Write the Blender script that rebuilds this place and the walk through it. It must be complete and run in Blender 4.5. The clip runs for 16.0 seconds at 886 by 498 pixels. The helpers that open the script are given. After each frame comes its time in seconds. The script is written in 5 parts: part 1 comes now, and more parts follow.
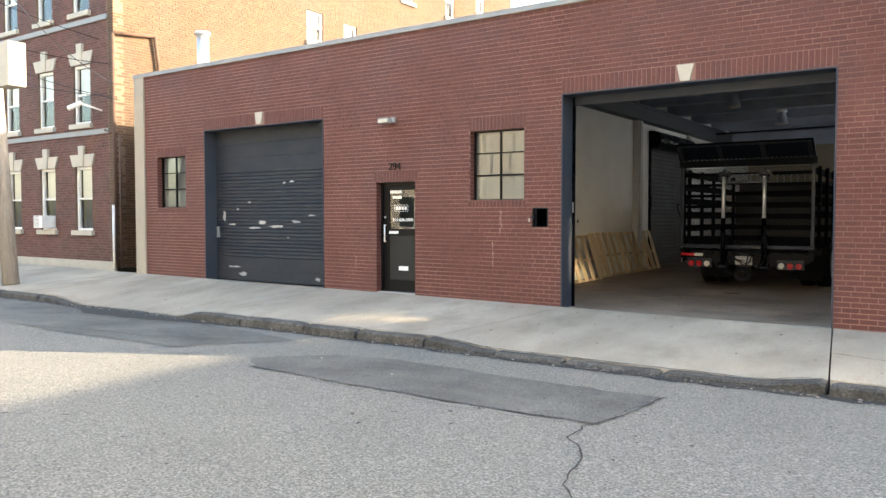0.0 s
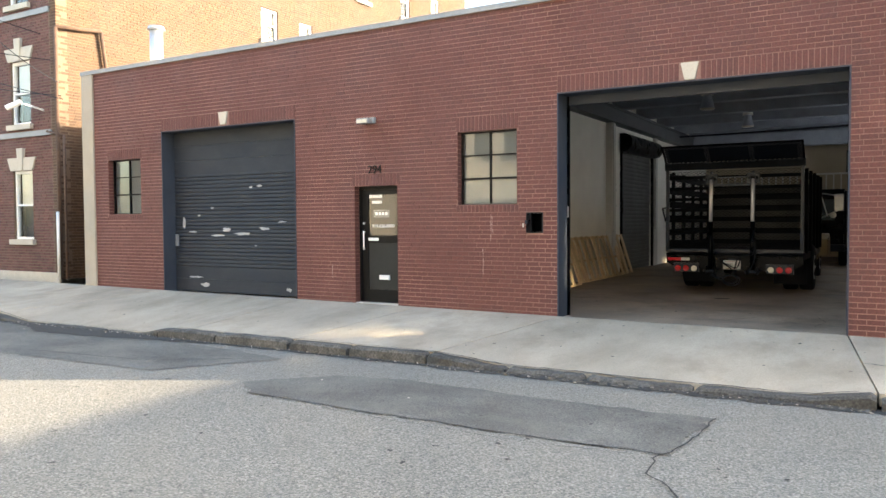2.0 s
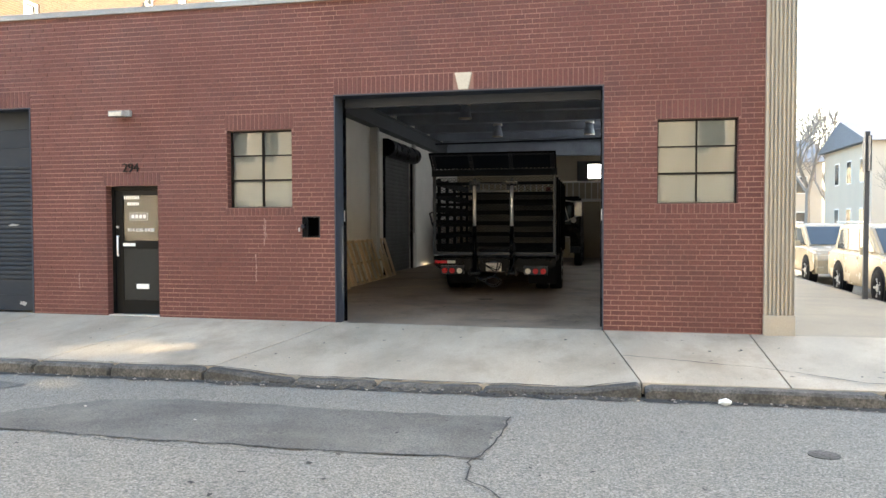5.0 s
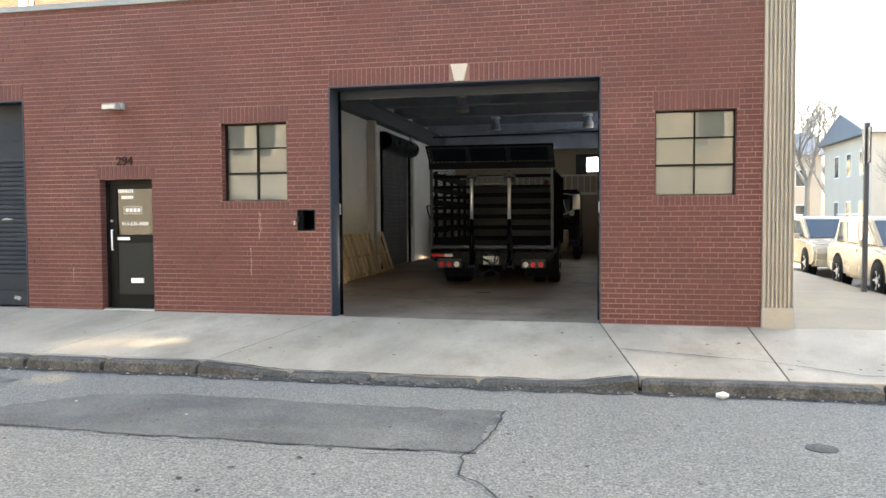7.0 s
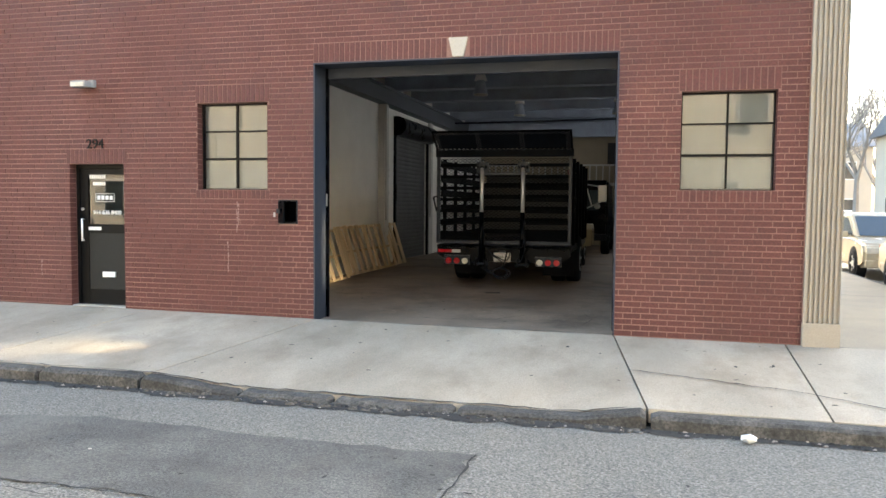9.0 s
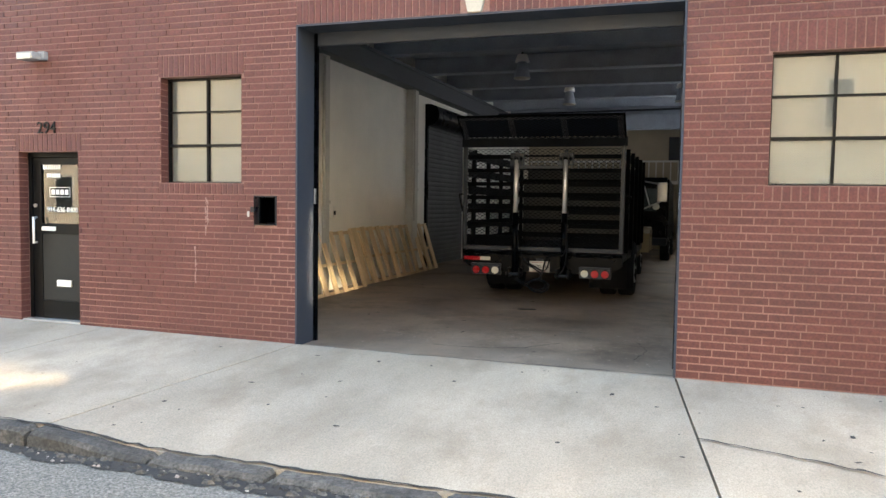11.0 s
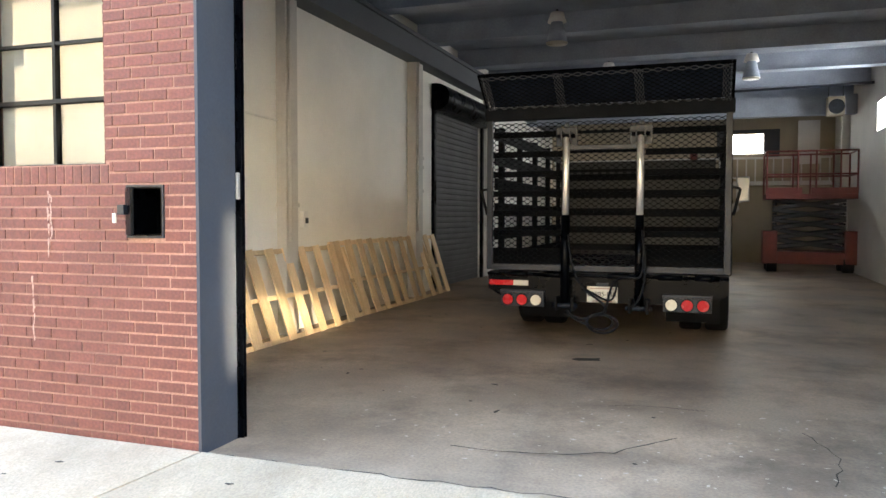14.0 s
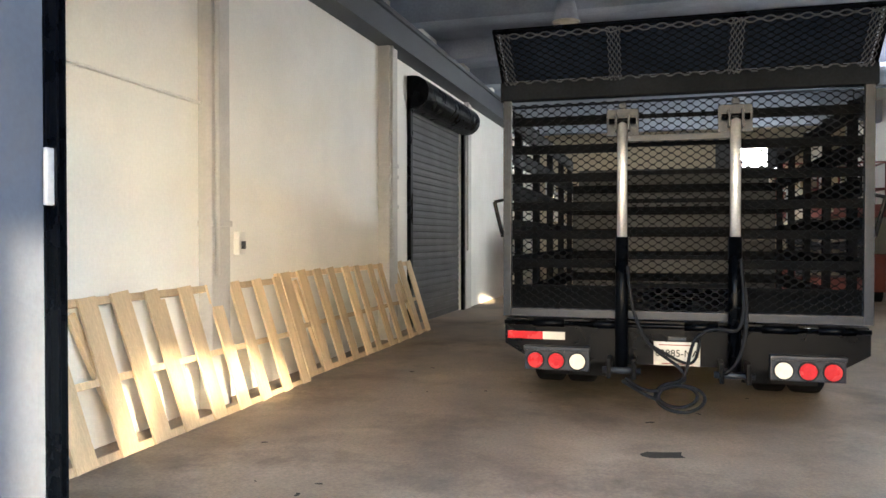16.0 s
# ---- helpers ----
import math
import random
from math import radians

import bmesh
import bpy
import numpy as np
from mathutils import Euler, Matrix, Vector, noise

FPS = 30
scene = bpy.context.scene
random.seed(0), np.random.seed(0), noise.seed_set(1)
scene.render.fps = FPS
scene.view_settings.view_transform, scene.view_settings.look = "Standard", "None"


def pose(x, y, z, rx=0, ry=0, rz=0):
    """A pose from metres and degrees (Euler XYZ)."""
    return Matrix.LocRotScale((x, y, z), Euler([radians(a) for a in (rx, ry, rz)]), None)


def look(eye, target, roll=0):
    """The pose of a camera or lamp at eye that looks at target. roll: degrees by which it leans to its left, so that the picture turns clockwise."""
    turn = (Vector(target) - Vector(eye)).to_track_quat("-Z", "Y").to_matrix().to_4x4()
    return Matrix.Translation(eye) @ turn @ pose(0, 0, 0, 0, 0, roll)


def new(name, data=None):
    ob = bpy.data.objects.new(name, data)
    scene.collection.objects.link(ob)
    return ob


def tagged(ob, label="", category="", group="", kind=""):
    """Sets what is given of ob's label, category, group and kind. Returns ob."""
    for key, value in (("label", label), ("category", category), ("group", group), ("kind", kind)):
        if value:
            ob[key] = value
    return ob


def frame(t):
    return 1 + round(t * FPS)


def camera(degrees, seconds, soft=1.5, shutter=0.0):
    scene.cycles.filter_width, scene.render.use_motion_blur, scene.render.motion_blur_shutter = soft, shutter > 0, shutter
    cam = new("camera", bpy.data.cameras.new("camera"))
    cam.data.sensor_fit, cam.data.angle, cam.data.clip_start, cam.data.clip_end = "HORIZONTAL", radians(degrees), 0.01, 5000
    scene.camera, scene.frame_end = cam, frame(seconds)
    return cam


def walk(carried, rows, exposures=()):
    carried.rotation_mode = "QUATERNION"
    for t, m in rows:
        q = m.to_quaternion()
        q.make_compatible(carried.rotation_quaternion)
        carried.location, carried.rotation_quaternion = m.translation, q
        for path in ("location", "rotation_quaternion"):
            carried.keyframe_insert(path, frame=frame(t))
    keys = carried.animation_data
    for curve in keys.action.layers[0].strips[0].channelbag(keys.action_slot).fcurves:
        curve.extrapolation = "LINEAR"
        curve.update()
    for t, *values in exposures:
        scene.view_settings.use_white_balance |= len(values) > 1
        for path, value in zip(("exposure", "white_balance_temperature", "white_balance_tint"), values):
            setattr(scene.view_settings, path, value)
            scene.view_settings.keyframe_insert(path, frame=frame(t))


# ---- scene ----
cam = camera(59.9, 16.0)
PATH = [
    (0, (0.034, 0.018, 1.477), (-1.108, 1.657, 1.394), 0.0),
    (0.5, (-0.294, -0.001, 1.501), (-1.435, 1.64, 1.416), -0.0),
    (1, (-0.565, 0.089, 1.481), (-1.686, 1.743, 1.397), -0.4),
    (1.5, (-0.8, 0.213, 1.516), (-1.879, 1.895, 1.435), -0.5),
    (2, (-1.039, 0.204, 1.507), (-2.049, 1.928, 1.434), -0.4),
    (2.5, (-1.252, 0.197, 1.534), (-2.18, 1.967, 1.466), -0.2),
    (3, (-1.355, 0.235, 1.542), (-2.182, 2.055, 1.476), -0.0),
    (3.5, (-1.446, 0.233, 1.521), (-2.159, 2.101, 1.457), 0.0),
    (4, (-1.539, 0.244, 1.52), (-2.135, 2.152, 1.452), -0.0),
    (4.5, (-1.543, 0.227, 1.532), (-2.032, 2.165, 1.46), -0.2),
    (5, (-1.543, 0.25, 1.53), (-1.948, 2.208, 1.461), -0.2),
    (7.5, (-1.473, 0.416, 1.509), (-1.879, 2.372, 1.418), -0.4),
    (8, (-1.331, 0.766, 1.531), (-1.77, 2.715, 1.429), -0.1),
    (8.5, (-1.287, 1.219, 1.559), (-1.758, 3.159, 1.444), 0.2),
    (9, (-1.222, 1.701, 1.589), (-1.721, 3.635, 1.473), 0.5),
    (11.5, (-1.421, 4.494, 1.582), (-2.082, 6.378, 1.461), 1.0),
    (12, (-1.586, 5.065, 1.589), (-2.256, 6.945, 1.468), 1.1),
    (12.5, (-1.806, 5.659, 1.564), (-2.473, 7.541, 1.450), 0.8),
    (13, (-2.042, 6.248, 1.526), (-2.709, 8.131, 1.418), 0.6),
    (13.5, (-2.314, 6.815, 1.491), (-2.979, 8.698, 1.394), 0.1),
    (14, (-2.585, 7.427, 1.446), (-3.247, 9.312, 1.360), 0.1),
    (14.5, (-2.886, 8.018, 1.405), (-3.542, 9.906, 1.334), 0.1),
    (15, (-3.125, 8.662, 1.417), (-3.758, 10.559, 1.369), 0.3),
    (15.5, (-3.436, 9.218, 1.450), (-4.032, 11.127, 1.422), 0.3),
    (16, (-3.700, 9.791, 1.456), (-4.264, 11.710, 1.425), 0.0),
]
walk(cam, [(t, look(eye, target, roll)) for t, eye, target, roll in PATH], [(0, 2.88, 6250, 9), (5, 2.97, 6280, 9), (9, 3.03, 6250, 9), (11.5, 3.38, 6300, 10), (12.5, 3.62, 6350, 10), (13.5, 4.02, 6400, 10), (14.5, 4.48, 6400, 10), (16, 5.15, 6150, 11)])


# ---- light ----
SUN_AZ, SUN_EL = 57.5, 19.0
world = bpy.data.worlds.new("world")
scene.world = world
world.use_nodes = True
_n = world.node_tree.nodes
_sky = _n.new("ShaderNodeTexSky")
_sky.sky_type = "NISHITA"
_sky.sun_disc = False
_sky.sun_elevation, _sky.sun_rotation = radians(SUN_EL), radians(SUN_AZ)
_sky.dust_density, _sky.air_density = 2.5, 1.2
world.node_tree.links.new(_sky.outputs[0], _n["Background"].inputs[0])
_n["Background"].inputs[1].default_value = 0.15
_sd = Vector((math.sin(radians(SUN_AZ)) * math.cos(radians(SUN_EL)), math.cos(radians(SUN_AZ)) * math.cos(radians(SUN_EL)), math.sin(radians(SUN_EL))))
_sun = bpy.data.lights.new("sun", "SUN")
_sun.energy, _sun.angle, _sun.color = 3.3, radians(0.6), (1.0, 0.82, 0.58)
new("sun", _sun).matrix_world = look(_sd * 80, (0, 0, 0))


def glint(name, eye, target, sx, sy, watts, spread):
    """Area lamp added to stand in for low sun thrown back by panes across the street."""
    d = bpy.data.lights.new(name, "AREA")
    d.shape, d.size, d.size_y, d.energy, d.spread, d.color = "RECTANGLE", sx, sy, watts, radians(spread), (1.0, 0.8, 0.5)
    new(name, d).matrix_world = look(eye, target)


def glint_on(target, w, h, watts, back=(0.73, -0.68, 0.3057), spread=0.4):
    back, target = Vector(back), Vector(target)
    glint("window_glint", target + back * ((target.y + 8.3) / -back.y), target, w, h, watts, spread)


# Lamps added for the warm patches on jamb, slats, pavement and gutter.
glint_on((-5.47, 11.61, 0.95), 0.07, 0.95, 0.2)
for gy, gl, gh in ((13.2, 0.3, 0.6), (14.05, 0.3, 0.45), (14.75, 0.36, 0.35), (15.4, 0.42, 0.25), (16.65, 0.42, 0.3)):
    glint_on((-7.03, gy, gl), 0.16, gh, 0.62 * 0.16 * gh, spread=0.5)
# Broad added lamp that brightens the whole timber row.
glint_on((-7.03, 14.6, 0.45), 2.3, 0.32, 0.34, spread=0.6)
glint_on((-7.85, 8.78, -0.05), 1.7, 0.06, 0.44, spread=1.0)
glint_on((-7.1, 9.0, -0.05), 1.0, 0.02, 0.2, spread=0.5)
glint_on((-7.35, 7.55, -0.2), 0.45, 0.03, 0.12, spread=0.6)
# Lamp added for a bright floor sliver, aimed in through the open bay.
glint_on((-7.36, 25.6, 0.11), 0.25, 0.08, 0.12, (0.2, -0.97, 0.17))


# ---- materials ----
def nodes_of(name):
    m = bpy.data.materials.new(name)
    m.use_nodes = True
    return m, m.node_tree.nodes, m.node_tree.links, m.node_tree.nodes["Principled BSDF"]


def surf(name, base, rough=0.7, var=0.2, scale=3.0, grain=0.12, gscale=60.0, bump=0.15, metal=0.0, stain=None, stain_amt=0.5, stain_scale=0.9, spec=0.4, pieces="", pvar=0.3, stretch=(1, 1, 1), chips=0.0, chip_scale=85.0):
    """A two-scale procedural surface: broad tone, fine grain, stains and relief."""
    m, n, l, p = nodes_of(name)
    tc = n.new("ShaderNodeTexCoord")
    mp = n.new("ShaderNodeMapping")
    mp.inputs["Scale"].default_value = stretch
    l.new(tc.outputs["Object"], mp.inputs[0])
    vec = mp.outputs[0]

    def noise_at(s, detail, rgh=0.6):
        t = n.new("ShaderNodeTexNoise")
        t.inputs["Scale"].default_value, t.inputs["Detail"].default_value, t.inputs["Roughness"].default_value = s, detail, rgh
        l.new(vec, t.inputs["Vector"])
        return t.outputs["Fac"]

    def remap(src, lo, hi, f0=0.3, f1=0.7):
        r = n.new("ShaderNodeMapRange")
        r.inputs[1].default_value, r.inputs[2].default_value, r.inputs[3].default_value, r.inputs[4].default_value = f0, f1, lo, hi
        l.new(src, r.inputs[0])
        return r.outputs[0]

    def mul(a, b):
        x = n.new("ShaderNodeMath")
        x.operation = "MULTIPLY"
        l.new(a, x.inputs[0])
        l.new(b, x.inputs[1])
        return x.outputs[0]

    broad, fine = noise_at(scale, 5), noise_at(gscale, 3)
    k = mul(remap(broad, 1 - var, 1 + var), remap(fine, 1 - grain, 1 + grain))
    if pieces:
        src = n.new("ShaderNodeObjectInfo" if pieces == "object" else "ShaderNodeNewGeometry")
        k = mul(k, remap(src.outputs["Random" if pieces == "object" else "Random Per Island"], 1 - pvar, 1 + pvar, 0, 1))
    if chips:
        vo, sep = n.new("ShaderNodeTexVoronoi"), n.new("ShaderNodeSeparateColor")
        vo.inputs["Scale"].default_value = chip_scale
        l.new(vec, vo.inputs["Vector"])
        l.new(vo.outputs["Color"], sep.inputs[0])
        k = mul(k, remap(sep.outputs[0], 1 - chips, 1 + chips, 0, 1))
    col = n.new("ShaderNodeVectorMath")
    col.operation = "SCALE"
    col.inputs[0].default_value = base
    l.new(k, col.inputs["Scale"])
    out = col.outputs[0]
    if stain:
        mx = n.new("ShaderNodeMix")
        mx.data_type = "RGBA"
        l.new(remap(noise_at(stain_scale, 7, 0.7), 0, stain_amt, 0.48, 0.72), mx.inputs[0])
        l.new(out, mx.inputs[6])
        mx.inputs[7].default_value = (*stain, 1)
        out = mx.outputs[2]
    l.new(out, p.inputs["Base Color"])
    p.inputs["Metallic"].default_value = metal
    p.inputs["Specular IOR Level"].default_value = spec
    l.new(remap(broad, max(0, rough - 0.1), min(1, rough + 0.1)), p.inputs["Roughness"])
    if bump:
        b = n.new("ShaderNodeBump")
        b.inputs["Strength"].default_value, b.inputs["Distance"].default_value = bump, 0.01
        l.new(fine, b.inputs["Height"])
        l.new(b.outputs[0], p.inputs["Normal"])
    return m


def glow(name, color, strength):
    m, n, l, p = nodes_of(name)
    p.inputs["Base Color"].default_value = (*color, 1)
    p.inputs["Emission Color"].default_value = (*color, 1)
    p.inputs["Emission Strength"].default_value = strength
    return m


def glass(name, tint=(0.9, 0.93, 0.92), rough=0.02, ior=1.6):
    """A thin pane: clear, with Fresnel gloss."""
    m, n, l, p = nodes_of(name)
    tr, gl, mx, fr = n.new("ShaderNodeBsdfTransparent"), n.new("ShaderNodeBsdfGlossy"), n.new("ShaderNodeMixShader"), n.new("ShaderNodeFresnel")
    tr.inputs[0].default_value = (*tint, 1)
    gl.inputs["Roughness"].default_value = rough
    fr.inputs[0].default_value = ior
    l.new(fr.outputs[0], mx.inputs[0])
    l.new(tr.outputs[0], mx.inputs[1])
    l.new(gl.outputs[0], mx.inputs[2])
    l.new(mx.outputs[0], n["Material Output"].inputs[0])
    return m


BRICK = (0.1, 0.033, 0.0255)
M = {
    "brick": surf("red_brick", BRICK, 0.75, 0.2, 0.8, 0.28, 45, 0.4, pieces="island", pvar=0.11, stain=(0.052, 0.019, 0.014), stain_amt=0.6, stain_scale=0.8),
    "brick1": surf("red_brick_single", BRICK, 0.75, 0.2, 0.8, 0.28, 45, 0.4, pieces="object", pvar=0.11, stain=(0.052, 0.019, 0.014), stain_amt=0.6, stain_scale=0.8),
    "mortar": surf("pink_mortar", (0.222, 0.126, 0.098), 0.9, 0.3, 1.2, 0.25, 60, 0.3, stain=(0.09, 0.045, 0.034), stain_amt=0.7, stain_scale=0.7),
    "tan_brick": surf("tan_brick", (0.075, 0.041, 0.02), 0.8, 0.15, 0.5, 0.2, 25, 0.3, pieces="island", pvar=0.22),
    "old_brick": surf("old_red_brick", (0.1, 0.04, 0.032), 0.8, 0.2, 0.6, 0.2, 30, 0.3, pieces="island", pvar=0.25, stain=(0.14, 0.08, 0.06), stain_amt=0.5),
    "old_mortar": surf("old_mortar", (0.14, 0.095, 0.062), 0.9, 0.2, 1.2, 0.2, 50, 0.2),
    "asphalt": surf("worn_asphalt", (0.17, 0.158, 0.13), 0.92, 0.14, 0.5, 0.5, 60, 0.9, stain=(0.115, 0.108, 0.092), stain_amt=0.5, stain_scale=0.5, chips=0.42, chip_scale=80),
    "patch": surf("patched_asphalt", (0.1, 0.094, 0.079), 0.88, 0.4, 1.4, 0.4, 70, 0.6, stain=(0.17, 0.158, 0.13), stain_amt=0.55, stain_scale=1.1, chips=0.35, chip_scale=95),
    "concrete": surf("pavement_concrete", (0.345, 0.291, 0.217), 0.85, 0.26, 0.6, 0.22, 90, 0.3, stain=(0.2, 0.16, 0.11), stain_amt=0.7, stain_scale=1.3, pieces="object", pvar=0.07, stretch=(1, 0.55, 1)),
    "kerb": surf("kerb_stone", (0.078, 0.072, 0.061), 0.9, 0.45, 4.5, 0.5, 40, 1.0, stain=(0.03, 0.027, 0.022), stain_amt=0.9, stain_scale=3.5, pieces="object", pvar=0.18),
    "floor": surf("garage_floor", (0.265, 0.206, 0.153), 0.55, 0.4, 0.9, 0.2, 50, 0.15, stain=(0.05, 0.037, 0.028), stain_amt=0.85, stain_scale=0.8),
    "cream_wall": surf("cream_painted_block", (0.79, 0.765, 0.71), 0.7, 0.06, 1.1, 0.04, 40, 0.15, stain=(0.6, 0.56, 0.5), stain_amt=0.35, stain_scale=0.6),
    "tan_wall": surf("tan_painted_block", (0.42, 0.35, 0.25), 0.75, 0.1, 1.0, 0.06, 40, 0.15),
    # The ceiling is darker than this; lens haze is put into the blue-grey.
    "haze_lifted_grey": surf("haze_lifted_grey", (0.3, 0.33, 0.395), 0.85, 0.2, 1.5, 0.1, 30, 0.2),
    "beam_grey": surf("grey_painted_beam", (0.075, 0.08, 0.088), 0.65, 0.2, 2, 0.1, 40, 0.1),
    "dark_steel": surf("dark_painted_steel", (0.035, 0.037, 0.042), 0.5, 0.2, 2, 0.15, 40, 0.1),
    "jamb": surf("slate_painted_steel", (0.04, 0.047, 0.061), 0.6, 0.1, 2.5, 0.06, 50, 0.08, spec=0.12, stain=(0.06, 0.056, 0.056), stain_amt=0.4, stain_scale=2),
    "shutter": surf("charcoal_shutter_paint", (0.0145, 0.018, 0.0245), 0.75, 0.15, 1.5, 0.1, 40, 0.08, stain=(0.03, 0.031, 0.034), stain_amt=0.6, stain_scale=2.2, stretch=(1, 1, 2)),
    "chip": surf("bare_chipped_metal", (0.33, 0.32, 0.31), 0.6, 0.2, 8, 0.2, 60, 0.2),
    "grey_shutter": surf("grey_galvanised_shutter", (0.06, 0.059, 0.057), 0.55, 0.15, 1.6, 0.08, 40, 0.06),
    "black": surf("black_gloss_paint", (0.0006, 0.0009, 0.0016), 0.3, 0.3, 4, 0.2, 60, 0.08, spec=0.06),
    "black_matt": surf("black_rubber", (0.004, 0.005, 0.007), 0.75, 0.3, 5, 0.2, 50, 0.2, spec=0.15),
    "chrome": surf("worn_chrome", (0.72, 0.71, 0.7), 0.45, 0.1, 6, 0.1, 60, 0.05, metal=0.75),
    "steel": surf("scuffed_bare_steel", (0.014, 0.017, 0.023), 0.4, 0.3, 5, 0.25, 50, 0.1, metal=0.1, spec=0.2),
    "stone": surf("cream_cast_stone", (0.43, 0.385, 0.31), 0.85, 0.1, 3, 0.1, 60, 0.2),
    "pilaster": surf("tan_concrete", (0.33, 0.285, 0.22), 0.85, 0.1, 1.6, 0.1, 60, 0.2, stain=(0.3, 0.24, 0.17), stain_amt=0.5, stain_scale=1.5),
    "coping": surf("grey_metal_coping", (0.24, 0.235, 0.225), 0.6, 0.15, 1.5, 0.1, 40, 0.1),
    "wood": surf("fresh_pine", (0.56, 0.42, 0.26), 0.65, 0.15, 3, 0.18, 40, 0.15, stretch=(6, 6, 0.6), pieces="object", pvar=0.22),
    "white": surf("white_paint", (0.72, 0.7, 0.66), 0.5, 0.08, 3, 0.05, 40, 0.05),
    "car_white": surf("cream_white_car_paint", (0.36, 0.3, 0.2), 0.25, 0.03, 1, 0.02, 40, 0.0, spec=0.6),
    "car_glass": surf("dark_car_glass", (0.03, 0.04, 0.045), 0.06, 0.1, 2, 0.0, 40, 0.0, spec=0.8),
    "red": surf("red_lens", (0.32, 0.006, 0.01), 0.25, 0.1, 8, 0.1, 80, 0.05, spec=0.25),
    "plate": surf("painted_number_plate", (0.42, 0.4, 0.35), 0.5, 0.08, 8, 0.05, 60, 0.03),
    "lift_red": surf("faded_red_paint", (0.17, 0.036, 0.028), 0.5, 0.2, 4, 0.15, 40, 0.1),
    "lens": surf("white_lens", (0.5, 0.46, 0.37), 0.3, 0.05, 8, 0.05, 60, 0.05),
    "cream_blind": surf("cream_window_film", (0.27, 0.282, 0.285), 0.6, 0.08, 2, 0.04, 30, 0.05),
    "bark": surf("grey_weathered_wood", (0.3, 0.26, 0.22), 0.9, 0.25, 3, 0.3, 40, 0.5, stretch=(5, 5, 0.4)),
    "twig": surf("bare_bark", (0.25, 0.225, 0.2), 0.9, 0.2, 3, 0.2, 30, 0.2),
    "siding": surf("pale_grey_siding", (0.5, 0.44, 0.355), 0.7, 0.06, 1, 0.05, 20, 0.05),
    "roof_grey": surf("slate_grey_roof", (0.16, 0.17, 0.19), 0.8, 0.1, 1, 0.15, 12, 0.1),
    "opp": surf("cream_stucco", (0.62, 0.565, 0.46), 0.85, 0.1, 0.5, 0.08, 20, 0.1),
    "crack": surf("dark_crack_dirt", (0.035, 0.032, 0.028), 0.95, 0.3, 6, 0.3, 60, 0.1),
    "glass": glass("window_glass"),
    "mirror_glass": glass("reflecting_window_glass", (0.8, 0.82, 0.82), 0.012, 1.72),
    "navy_sheet": surf("dark_navy_sheet", (0.011, 0.0145, 0.023), 0.7, 0.3, 3, 0.2, 40, 0.1, spec=0.03),
    "mesh_grey": surf("scuffed_grey_mesh", (0.045, 0.046, 0.05), 0.5, 0.3, 9, 0.3, 60, 0.1, spec=0.3),
    "cab_grey": surf("dim_grey_panel", (0.045, 0.044, 0.042), 0.5, 0.1, 2, 0.05, 40, 0.02),
    # White post paint greyed, so the posts carry their shade in the colour.
    "post_shade_paint": surf("shade_toned_white_post", (0.5, 0.48, 0.445), 0.6, 0.1, 2, 0.06, 40, 0.08, stain=(0.36, 0.34, 0.31), stain_amt=0.5, stain_scale=1.4),
    "beam_black": surf("dull_black_beam", (0.007, 0.008, 0.0098), 0.8, 0.3, 3, 0.2, 50, 0.1, spec=0.03),
    "rust_pipe": surf("rusty_iron_pipe", (0.085, 0.05, 0.032), 0.85, 0.3, 4, 0.3, 50, 0.3),
    # Tanner pavement concrete, its colour also lowered against too bright sky light.
    "side_concrete": surf("toned_down_tan_concrete", (0.255, 0.212, 0.15), 0.88, 0.2, 0.6, 0.2, 80, 0.3, stain=(0.19, 0.155, 0.11), stain_amt=0.6, stain_scale=0.8, pieces="object", pvar=0.06),
    "slat_black": surf("dull_black_slat", (0.0012, 0.0015, 0.002), 0.6, 0.3, 4, 0.2, 60, 0.1, spec=0.02),
    "mesh_black": surf("worn_black_mesh", (0.004, 0.0046, 0.0056), 0.6, 0.4, 9, 0.4, 60, 0.1, spec=0.03),
    "door_glass": glass("door_glass", (0.6, 0.62, 0.55), 0.01, 1.75),
    "scuff": surf("pale_concrete_scuff", (0.45, 0.4, 0.35), 0.9, 0.2, 8, 0.2, 60, 0.1),
    "efflorescence": surf("white_lime_streak", (0.3, 0.205, 0.175), 0.9, 0.3, 8, 0.3, 60, 0.1),
    # Panes glow in place of daylight, strong enough to light the garage's depth.
    "window_light": glow("glowing_window_pane", (0.92, 0.95, 0.95), 2.4),
    "alu": surf("dull_aluminium", (0.5, 0.5, 0.5), 0.4, 0.1, 5, 0.08, 50, 0.05, metal=0.7),
    "bronze": surf("dark_bronze_frame", (0.0045, 0.0045, 0.0045), 0.45, 0.2, 4, 0.1, 50, 0.05, spec=0.12),
    "panel_grey": surf("grey_door_panel", (0.022, 0.0225, 0.021), 0.5, 0.12, 3, 0.06, 50, 0.05, spec=0.15),
    "decal_yellow": surf("pale_yellow_decal", (0.7, 0.6, 0.28), 0.6, 0.05, 4, 0.04, 50, 0.0),
}


